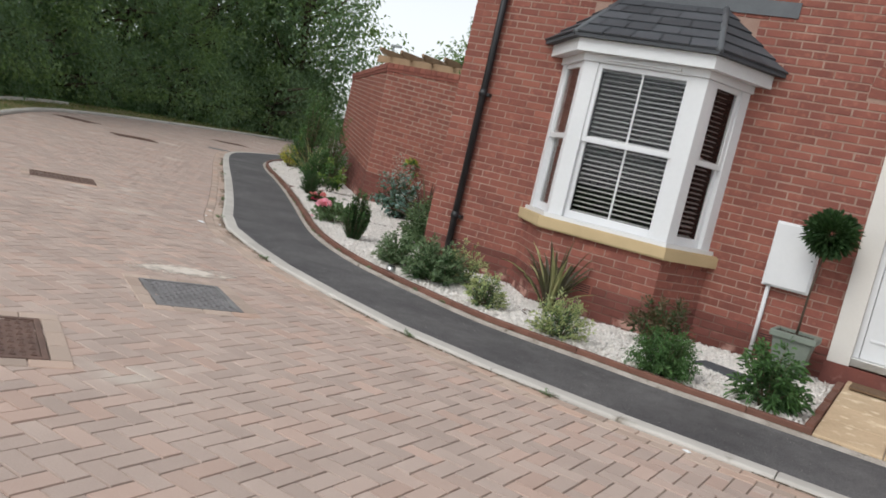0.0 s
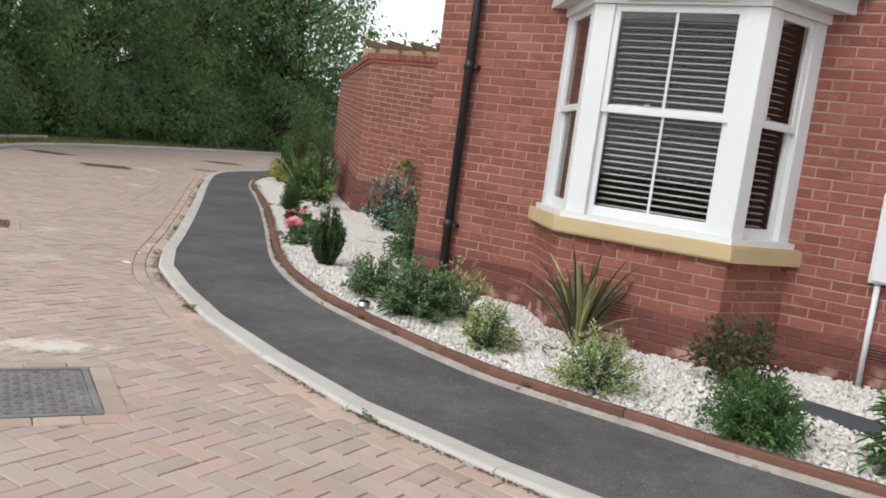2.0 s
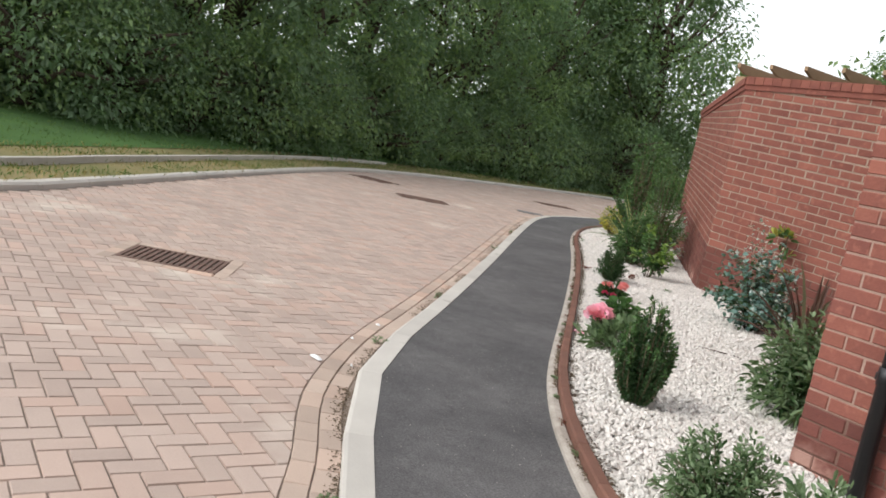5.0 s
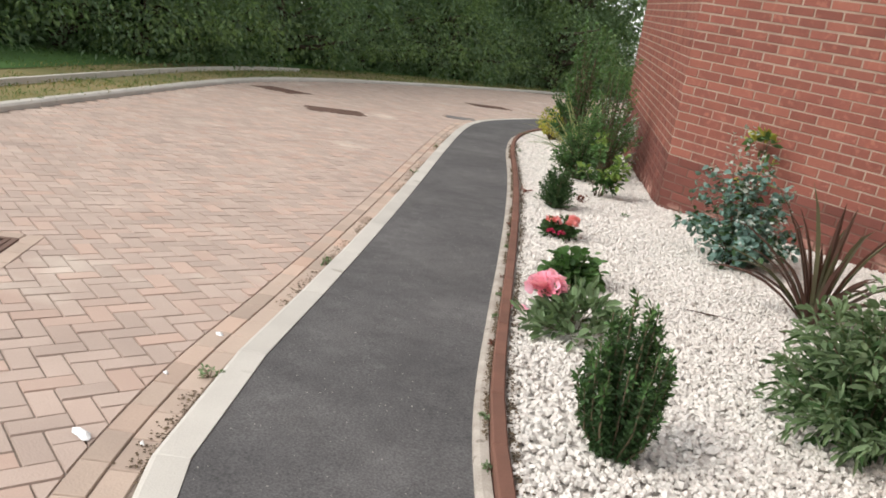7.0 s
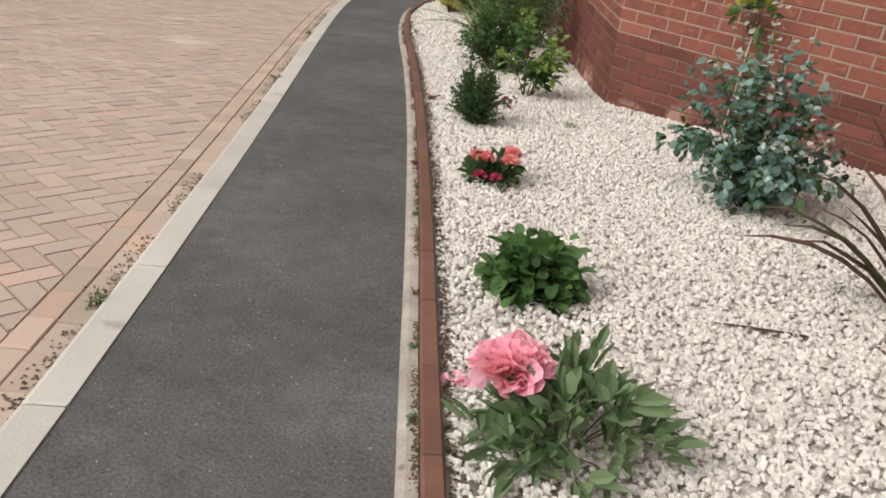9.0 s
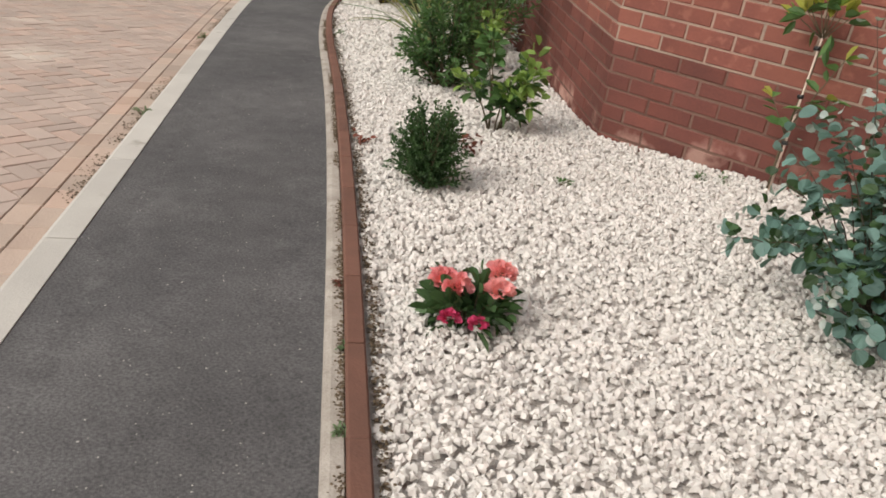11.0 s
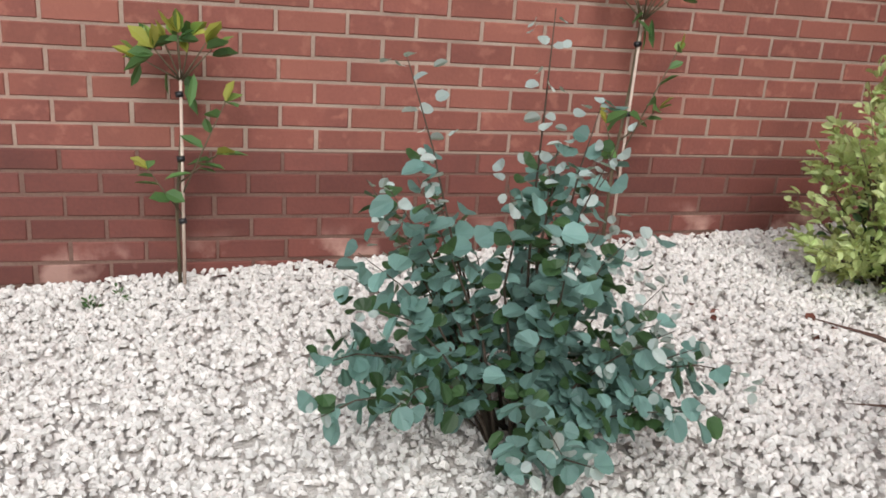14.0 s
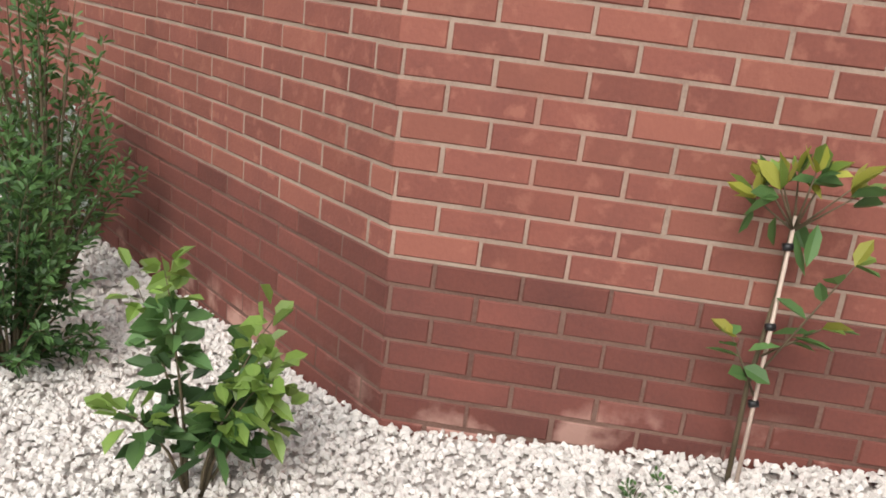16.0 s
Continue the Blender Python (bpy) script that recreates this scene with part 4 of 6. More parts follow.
part("lock", box(0.36, 0.375, -0.093, -0.087, 0.30, 0.315, 0.003), BLACK, meter)
tubes("conduit", [([(0.06, -0.03, -0.72), (0.06, -0.03, 0.0)], [0.02, 0.02])], WHITE, meter, "white conduit pipe", sides=10)


# ---- covers and gratings in the road ----
def plate_cover(name, label, category, cx, cy, rz, w, d, mat, pattern, z=0.004):
    """A cover or grating set in the paving: frame, plate and raised pattern or bars."""
    c = tagged(empty(name, cx, cy, z, rz), label, category)
    for x0, x1, y0, y1 in ((-w / 2, w / 2, -d / 2, -d / 2 + 0.03), (-w / 2, w / 2, d / 2 - 0.03, d / 2), (-w / 2, -w / 2 + 0.03, -d / 2 + 0.03, d / 2 - 0.03), (w / 2 - 0.03, w / 2, -d / 2 + 0.03, d / 2 - 0.03)):
        part("frame", box(x0, x1, y0, y1, -0.03, 0.004, 0.002), mat, c)
    if pattern == "bars":
        # thin near-black sheet under the bars, a deep gully's shade as colour
        part("pit", box(-w / 2 + 0.03, w / 2 - 0.03, -d / 2 + 0.03, d / 2 - 0.03, -0.04, -0.03), PAINTED_SHADE, c)
        n = int((w - 0.06) / 0.045)
        for i in range(n):
            x = -w / 2 + 0.03 + (i + 0.5) * (w - 0.06) / n
            part("bar", box(x - 0.012, x + 0.012, -d / 2 + 0.03, d / 2 - 0.03, -0.03, 0.002, 0.002), mat, c)
        part("cross_bar", box(-w / 2 + 0.03, w / 2 - 0.03, -0.012, 0.012, -0.03, -0.002), mat, c)
    else:
        part("plate", box(-w / 2 + 0.034, w / 2 - 0.034, -d / 2 + 0.034, d / 2 - 0.034, -0.03, -0.004), mat, c)
        vs, fs = [], []
        nx, ny = int((w - 0.08) / 0.042), int((d - 0.08) / 0.042)
        for i in range(nx):
            for j in range(ny):
                x, y = -w / 2 + 0.04 + (i + 0.5) * (w - 0.08) / nx, -d / 2 + 0.04 + (j + 0.5) * (d - 0.08) / ny
                a, b = (0.016, 0.006) if (i + j) % 2 else (0.006, 0.016)
                o = len(vs)
                vs += [(x - a, y - b, -0.004), (x + a, y - b, -0.004), (x + a, y + b, -0.004), (x - a, y + b, -0.004), (x - a * .8, y - b * .8, 0.003), (x + a * .8, y - b * .8, 0.003), (x + a * .8, y + b * .8, 0.003), (x - a * .8, y + b * .8, 0.003)]
                fs += [tuple(o + k for k in f) for f in ((4, 5, 6, 7), (0, 1, 5, 4), (1, 2, 6, 5), (2, 3, 7, 6), (3, 0, 4, 7))]
        mesh_object("tread_pattern", vs, fs, mat, c)
    return c


COVERS = [("manhole_cover", "grey patterned cast iron manhole cover in paving", "manhole cover", -2.97, 5.43, -28, 0.69, 0.56, IRON, "studs"),
          ("manhole_cover", "rusty brown square manhole cover in paving", "manhole cover", -2.50, 3.72, -28, 0.66, 0.58, RUST_IRON, "studs"),
          ("gully_grate", "rusty iron gully grating in the paving", "drain grating", -7.77, 7.62, 60, 0.72, 0.52, RUST_IRON, "bars"),
          ("manhole_cover", "worn brown manhole cover set in the paving", "manhole cover", -17.9, 14.65, 25, 0.95, 0.62, RUST_IRON, "studs"),
          ("manhole_cover", "dark worn manhole cover set in the paving", "manhole cover", -15.1, 14.25, 70, 0.95, 0.62, RUST_IRON, "studs"),
          ("gully_grate", "dark gully grating beside the kerb", "drain grating", -15.55, 17.30, 55, 0.55, 0.40, IRON, "bars"),
          ("manhole_cover", "faded manhole cover near the far kerb", "manhole cover", -18.6, 20.6, 75, 1.0, 0.62, RUST_IRON, "studs")]
for row in COVERS:
    plate_cover(*row)


# ---- plants ----
def unit_dirs(n, rng):
    v = rng.normal(size=(n, 3))
    return v / np.linalg.norm(v, axis=1)[:, None]


def leaves(name, points, along, length, width, mat, parent, rng, fold=0.25, droop=0.3, label="", shape="oval"):
    """Many leaves, each a folded, pointed or round blade of four or six triangles, as one mesh."""
    n = len(points)
    along = along / np.maximum(np.linalg.norm(along, axis=1)[:, None], 1e-6)
    side = np.cross(along, unit_dirs(n, rng) + np.array([0, 0, 1.2]))
    side /= np.maximum(np.linalg.norm(side, axis=1)[:, None], 1e-6)
    up = np.cross(side, along)
    L = (length * rng.uniform(0.6, 1.25, n))[:, None]
    W = (width * rng.uniform(0.7, 1.2, n))[:, None]
    dz = np.array([0, 0, -1.0])
    if shape == "diamond":
        ring = [(0, 0, 0), (0.5, 0.5, fold), (1.0, 0, -0.05), (0.5, -0.5, fold)]
        tri = [(0, 1, 2), (0, 2, 3)]
    else:
        ring = [(0, 0, 0), (0.28, 0.40, fold), (0.68, 0.42, fold), (1.0, 0, -0.02), (0.68, -0.42, fold), (0.28, -0.40, fold)]
        tri = [(0, 1, 2), (0, 2, 3), (0, 3, 4), (0, 4, 5)]
    if shape == "round":
        ring = [(0, 0, 0), (0.13, 0.36, fold * 0.7), (0.42, 0.53, fold), (0.74, 0.44, fold), (0.95, 0.18, 0.0), (0.98, -0.12, 0.0), (0.76, -0.43, fold), (0.42, -0.53, fold), (0.13, -0.36, fold * 0.7)]
        tri = [(0, k, k + 1) for k in range(1, 8)]
    k = len(ring)
    vs = np.empty((n, k, 3), dtype=np.float32)
    for j, (u, v, h) in enumerate(ring):
        vs[:, j] = points + along * L * u + side * W * v * 1.15 + up * W * h * 0.6 + dz * (L * droop * u * u)
    fs = (np.arange(n)[:, None, None] * k + np.array(tri)[None]).reshape(-1, 3)
    return tagged(fast_mesh(name, vs.reshape(-1, 3), fs, mat, parent, label, smooth=False), kind="")


def stems_of(rng, n, height, radius, low=0.0, lean=0.0, dome=1.0):
    """Curved stems from a base point to a rounded outline: arrays n x 6 x 3."""
    a = rng.uniform(0, 2 * math.pi, n)
    el = rng.uniform(low, 1.0, n)
    r = radius * np.sqrt(np.clip(1 - el ** 2 * 0.9, 0.05, 1)) * rng.uniform(0.75, 1.08, n)
    tip = np.stack([np.cos(a) * r, np.sin(a) * r, height * (0.15 + 0.85 * el) * rng.uniform(0.85, 1.08, n)], 1)
    t = np.linspace(0, 1, 6)[None, :, None]
    base = np.stack([np.cos(a) * radius * 0.1, np.sin(a) * radius * 0.1, np.zeros(n)], 1)[:, None]
    mid = (tip * np.array([0.35, 0.35, 0.62]))[:, None]
    curve = (1 - t) ** 2 * base + 2 * t * (1 - t) * mid + t ** 2 * tip[:, None]
    return curve + rng.normal(scale=radius * 0.02, size=curve.shape) * t


def shrub(name, label, x, y, height, radius, mats, n_stems=60, per=16, leaf=(0.05, 0.02), seed=1, low=0.0, start=0.25, up=0.5, z=0.07, shape="oval", category="shrub", droop=0.3, twig=0.25, group=""):
    rng = np.random.default_rng(seed)
    s = tagged(empty(name, x, y, z), label, category, group)
    c = stems_of(rng, n_stems, height, radius, low)
    st_ob = tubes("woody_base", [([tuple(p) for p in st], [0.006 * height + 0.002] * 2 + [0.004 * height + 0.0015] * 2 + [0.0015, 0.001]) for st in c[: min(n_stems, 45)]], STEM, s, sides=4)
    st_ob["kind"] = "stuff"
    n = n_stems * per
    which = rng.integers(0, n_stems, n)
    t = start + (1 - start) * rng.uniform(0, 1, n) ** 0.7
    f = t * 5
    i = np.minimum(f.astype(int), 4)
    w = (f - i)[:, None]
    pts = c[which, i] * (1 - w) + c[which, i + 1] * w
    tang = c[which, i + 1] - c[which, i]
    tang /= np.linalg.norm(tang, axis=1)[:, None]
    side = unit_dirs(n, rng)
    pts = pts + side * (leaf[0] * twig * rng.uniform(0, 2.2, n))[:, None]
    pts[:, 2] = np.maximum(pts[:, 2], 0.012)
    along = tang * 0.7 + side * 1.0 + np.array([0, 0, up])
    # several tones of leaf, younger towards the tips
    order = np.clip(t + rng.normal(scale=0.22, size=n), 0, 0.999)
    edges = np.linspace(0, 1, len(mats) + 1)
    for k, m in enumerate(mats):
        pick = (order >= edges[k]) & (order < edges[k + 1]) if k else order < edges[1]
        if pick.any():
            tagged(leaves("foliage", pts[pick], along[pick], leaf[0], leaf[1], m, s, rng, droop=droop, shape=shape), kind="stuff")
    return s


def blades(name, label, x, y, n, length, width, mats, seed, spread=(0.15, 1.0), z=0.07, category="plant", bend=0.35):
    """A clump of sword-shaped leaves, each folded along its midrib and tapering."""
    rng = random.Random(seed)
    s = tagged(empty(name, x, y, z), label, category)
    for k, m in enumerate(mats):
        vs, fs = [], []
        for _ in range(n // len(mats)):
            a = rng.uniform(0, 2 * math.pi)
            tilt = rng.uniform(*spread)
            L = length * rng.uniform(0.55, 1.05)
            w = width * rng.uniform(0.7, 1.15)
            d = Vector((math.cos(a), math.sin(a), 0))
            sd = Vector((-d.y, d.x, 0)) * 1.0
            o = len(vs)
            steps = 7
            for i in range(steps):
                u = i / (steps - 1)
                ang = tilt + bend * tilt * u * u * rng.uniform(0.9, 1.1)
                p = d * (0.02 + L * u * math.sin(ang)) + Vector((0, 0, max(L * u * math.cos(ang), 0.015 + 0.01 * u)))
                ww = w * (0.55 + 0.9 * u) * (1 - u ** 3) + 0.001
                nrm = (d * math.cos(ang) + Vector((0, 0, -math.sin(ang)))) * (ww * 0.35)
                vs += [p + sd * ww / 2 - nrm, p, p - sd * ww / 2 - nrm]
            for i in range(steps - 1):
                q = o + i * 3
                fs += [(q, q + 1, q + 4, q + 3), (q + 1, q + 2, q + 5, q + 4)]
        mesh_object("blade_leaves", vs, fs, m, s)
    return s


def blooms(thing, spots, size, mat, seed, petals=60, label=""):
    """Ball-like flower heads of many petals at places relative to the plant."""
    rng = np.random.default_rng(seed)
    for p in spots:
        d = unit_dirs(petals, rng)
        d[:, 2] = np.abs(d[:, 2]) * 0.9 - 0.1
        pts = np.array(p) + d * size * 0.45 * rng.uniform(0.5, 1, petals)[:, None]
        leaves("flower", pts, d + np.array([0, 0, 0.3]), size * 0.40, size * 0.36, mat, thing, rng, label=label, shape="round", droop=0.1, fold=0.4)


# along the footpath and the bay, from the door to the far end of the bed
shrub("leafy_shrub", "bushy green shrub with long narrow leaves in white gravel", 0.42, 7.74, 0.50, 0.27, [LEAF_DARK, LEAF_MID, LEAF_MID, LEAF_FRESH], 80, 28, (0.070, 0.018), 11, droop=0.5)
shrub("round_shrub", "dense bright green rounded shrub in white gravel", -0.33, 7.66, 0.36, 0.29, [LEAF_MID, LEAF_MID, LEAF_FRESH], 230, 34, (0.028, 0.010), 12)
shrub("bronze_shrub", "shrub with bronze-tipped green leaves beside the bay", -0.66, 8.62, 0.50, 0.31, [LEAF_DARK, LEAF_BRONZE, LEAF_MID, LEAF_BRONZE], 55, 24, (0.055, 0.020), 13, low=0.1)
h = shrub("flowering_shrub", "pale variegated shrub with a few purple flowers", -1.22, 7.74, 0.38, 0.27, [LEAF_MID, LEAF_GREY, LEAF_CREAM], 110, 26, (0.032, 0.012), 14, up=0.8)
blooms(h, [(-0.03, -0.1, 0.32), (0.05, -0.12, 0.28), (0.10, -0.05, 0.33)], 0.03, leaf_material("purple_petal", (0.20, 0.035, 0.13), (0.28, 0.06, 0.18)), 5, petals=16)
blades("flax_plant", "olive sword-leaved flax plant in front of the bay", -1.73, 8.64, 44, 0.74, 0.047, [LEAF_OLIVE, LEAF_OLIVE, LEAF_OLIVE, LEAF_STRAW], 15, spread=(0.03, 0.62), bend=0.55)
blades("dead_flax", "dry fallen flax leaves lying on the gravel", -2.0, 8.48, 5, 0.50, 0.022, [LEAF_RED], 115, spread=(1.35, 1.5))
shrub("small_shrub", "small grey-green shrub with pale leaf edges", -2.05, 7.95, 0.33, 0.21, [LEAF_MID, LEAF_GREY, LEAF_GREY, LEAF_CREAM], 90, 24, (0.030, 0.013), 16)
shrub("dark_shrub", "wide dark green shrub in white gravel", -2.82, 8.30, 0.42, 0.34, [LEAF_DARK, LEAF_DARK, LEAF_GREY], 130, 28, (0.056, 0.015), 17, up=0.7)
shrub("pale_shrub", "pale tipped green shrub against the brick corner", -2.68, 8.60, 0.44, 0.26, [LEAF_GREY, LEAF_FRESH, LEAF_CREAM], 60, 22, (0.038, 0.012), 18, up=0.9)
shrub("low_shrub", "low grey-green shrub with small leaves", -3.47, 8.56, 0.36, 0.25, [LEAF_DARK, LEAF_MID, LEAF_GREY], 130, 24, (0.038, 0.013), 19, up=0.7)


def yew(name, label, x, y, height, radius, seed, z=0.07, shoots=44, needle=0.026, flare=1.15):
    """Upright shoots densely set with short needles."""
    rng = np.random.default_rng(seed)
    s = tagged(empty(name, x, y, z), label, "shrub")
    n = shoots
    a, r = rng.uniform(0, 2 * math.pi, n), radius * np.sqrt(rng.uniform(0.02, 1, n))
    hgt = height * (1.02 - 0.45 * (r / radius) ** 2) * rng.uniform(0.72, 1.06, n)
    base = np.stack([np.cos(a) * r * 0.25, np.sin(a) * r * 0.25, np.zeros(n)], 1)
    tip = np.stack([np.cos(a) * r * 1.05, np.sin(a) * r * 1.05, hgt], 1)
    mid = base * 0.4 + tip * 0.6
    mid[:, :2] *= flare
    mid[:, 2] *= 0.72
    tubes("woody_base", [([tuple(base[i]), tuple(mid[i]), tuple(tip[i])], [0.006, 0.004, 0.002]) for i in range(n)], STEM, s, sides=4)["kind"] = "stuff"
    m = 210
    w = rng.integers(0, n, n * m)
    t = rng.uniform(0.1, 1.0, n * m)[:, None]
    pts = (1 - t) ** 2 * base[w] + 2 * t * (1 - t) * mid[w] + t * t * tip[w]
    tang = tip[w] - base[w]
    tang /= np.linalg.norm(tang, axis=1)[:, None]
    side = unit_dirs(n * m, rng)
    young = (t[:, 0] > 0.86) & (rng.uniform(size=n * m) < 0.6)
    for k, mt in enumerate((LEAF_DARK, LEAF_DARK, LEAF_MID, LEAF_FRESH)):
        q = young if k == 3 else (np.arange(n * m) % 3 == k) & ~young
        tagged(leaves("foliage", pts[q] + side[q] * 0.006, tang[q] * 0.55 + side[q], needle, needle * 0.36, mt, s, rng, shape="diamond", droop=0.0), kind="stuff")
    return s


yew("upright_yew", "dark green upright yew shrub in white gravel", -4.63, 9.32, 0.58, 0.165, 21, shoots=46, needle=0.029)
shrub("broad_shrub", "broad green shrub with lance leaves near the house corner", -4.27, 10.46, 0.66, 0.46, [LEAF_DARK, LEAF_MID, LEAF_GREY], 120, 30, (0.075, 0.020), 22, droop=0.4)
blades("bronze_flax", "bronze red sword-leaved flax beside a green shrub", -5.25, 11.78, 36, 0.88, 0.046, [LEAF_RED, LEAF_RED, LEAF_OLIVE], 23, spread=(0.04, 0.80), bend=0.65)
blades("dead_flax", "dry fallen flax leaves lying on the gravel", -5.35, 11.45, 4, 0.55, 0.022, [LEAF_RED], 123, spread=(1.38, 1.5))
p = shrub("peony", "grey-leaved peony with one large pink bloom", -5.60, 10.12, 0.24, 0.22, [LEAF_MID, LEAF_GREY, LEAF_GREY], 30, 13, (0.105, 0.030), 24, droop=0.25, start=0.5, up=0.7)
blooms(p, [(-0.13, -0.10, 0.21)], 0.15, PETAL_PINK, 6, petals=170, label="large pink flower head")
shrub("hydrangea", "low leafy green hydrangea in white gravel", -6.27, 10.80, 0.23, 0.165, [LEAF_MID, LEAF_MID, LEAF_FRESH, LEAF_FRESH], 44, 11, (0.075, 0.050), 25, droop=0.35, shape="round", up=0.3)
r = shrub("rhododendron", "small rhododendron with coral and crimson flowers", -7.24, 11.68, 0.14, 0.14, [LEAF_DARK, LEAF_MID], 34, 8, (0.075, 0.028), 26, droop=0.3)
blooms(r, [(-0.09, -0.03, 0.12), (-0.02, -0.06, 0.13), (0.08, 0.02, 0.13), (0.03, 0.09, 0.15)], 0.07, PETAL_CORAL, 7, petals=90, label="coral pink flower head")
blooms(r, [(0.02, -0.13, 0.07), (0.10, -0.10, 0.07)], 0.05, PETAL_RED, 8, petals=40, label="crimson flower head")
shrub("dwarf_conifer", "dense dark green dwarf conifer in white gravel", -8.16, 12.53, 0.40, 0.185, [LEAF_DARK, LEAF_DARK, LEAF_DARK, LEAF_MID], 260, 34, (0.020, 0.009), 27, up=0.9, start=0.15)


def sapling(name, label, x, y, height, seed, mats, leaf=(0.09, 0.045), n_stems=9, per=14, spread=0.28, category="shrub"):
    rng = np.random.default_rng(seed)
    s = tagged(empty(name, x, y, 0.07), label, category)
    c = stems_of(rng, n_stems, height, spread, 0.25)
    for st in c:
        tubes("stem", [([tuple(q) for q in st], [0.007, 0.0055, 0.004, 0.003, 0.002, 0.001])], STEM, s, sides=5)
    n = n_stems * per
    w = rng.integers(0, n_stems, n)
    t = rng.uniform(0.34, 1.0, n)
    f = t * 5
    i = np.minimum(f.astype(int), 4)
    k = (f - i)[:, None]
    pts = c[w, i] * (1 - k) + c[w, i + 1] * k
    side = unit_dirs(n, rng)
    pts = pts + side * 0.03
    along = side + np.array([0, 0, 0.6]) + (c[w, 5] - c[w, 4]) * 3
    for j, m in enumerate(mats):
        q = (t > 0.34 + 0.66 * j / len(mats)) & (t <= 0.34 + 0.66 * (j + 1) / len(mats))
        if q.any():
            leaves("foliage", pts[q], along[q], leaf[0], leaf[1], m, s, rng, droop=0.35, shape="oval")
    return s


sapling("viburnum", "young broad-leaved shrub with glossy green leaves", -8.58, 13.57, 0.66, 31, [LEAF_MID, LEAF_FRESH, LEAF_LIME], (0.080, 0.044), 9, 42, 0.26)


def eucalyptus(x, y, seed=41):
    """A sprawling young eucalyptus: arching twigs set with round blue-green leaves, paler at the tips."""
    rng = np.random.default_rng(seed)
    s = tagged(empty("eucalyptus", x, y, 0.07), "blue-green eucalyptus with round leaves in white gravel", "shrub")
    n = 54
    c = stems_of(rng, n, 0.88, 0.49, 0.0)
    c[:, :, :2] -= c[:, 5:, :2].mean(axis=0) * np.linspace(0, 1, 6)[None, :, None]
    c[:7, :, 2] *= np.linspace(1, 1.35, 6)[None]
    c[:7, :, :2] *= 0.85
    # a few boughs reach out low over the gravel
    for k, a in enumerate((2.7, 3.0, 3.3, 3.6, 0.1, 5.6, 6.0, 4.4)):
        out = np.linspace(0, 1, 6)
        reach = 0.43 + 0.05 * (k % 3)
        c[8 + k] = np.stack([np.cos(a + 0.15 * out) * reach * out, np.sin(a + 0.15 * out) * reach * out, 0.06 + (0.20 + 0.05 * (k % 2)) * np.sin(out * 1.9)], 1)
    for st in c:
        tubes("twig", [([tuple(q) for q in st], [0.006, 0.005, 0.0035, 0.0028, 0.002, 0.001])], BARK, s, sides=4)
    per = 40
    w = np.repeat(np.arange(n), per)
    t = np.tile(np.linspace(0.30, 1.0, per), n)
    f = t * 5
    i = np.minimum(f.astype(int), 4)
    k = (f - i)[:, None]
    pts = c[w, i] * (1 - k) + c[w, i + 1] * k
    tang = c[w, i + 1] - c[w, i]
    tang /= np.linalg.norm(tang, axis=1)[:, None]
    side = np.cross(tang, unit_dirs(len(w), rng))
    side /= np.linalg.norm(side, axis=1)[:, None]
    pts += rng.normal(scale=0.025, size=pts.shape)
    pts[:, 2] = np.maximum(pts[:, 2], 0.02)
    along = side + tang * 0.3
    pale = (t + rng.normal(scale=0.06, size=len(t)) > 0.94) | ((w < 7) & (t > 0.72))
    young = (~pale) & (rng.uniform(size=len(t)) < 0.3)
    rest = ~(pale | young)
    tagged(leaves("foliage", pts[rest], along[rest], 0.046, 0.042, LEAF_BLUE, s, rng, droop=0.2, shape="round"), kind="stuff")
    tagged(leaves("foliage", pts[young], along[young], 0.040, 0.035, LEAF_DARK, s, rng, droop=0.2, shape="round"), kind="stuff")
    tagged(leaves("young_foliage", pts[pale], along[pale], 0.030, 0.024, LEAF_PALE, s, rng, droop=0.1, shape="round"), kind="stuff")
    return s


eucalyptus(-6.31, 12.60)


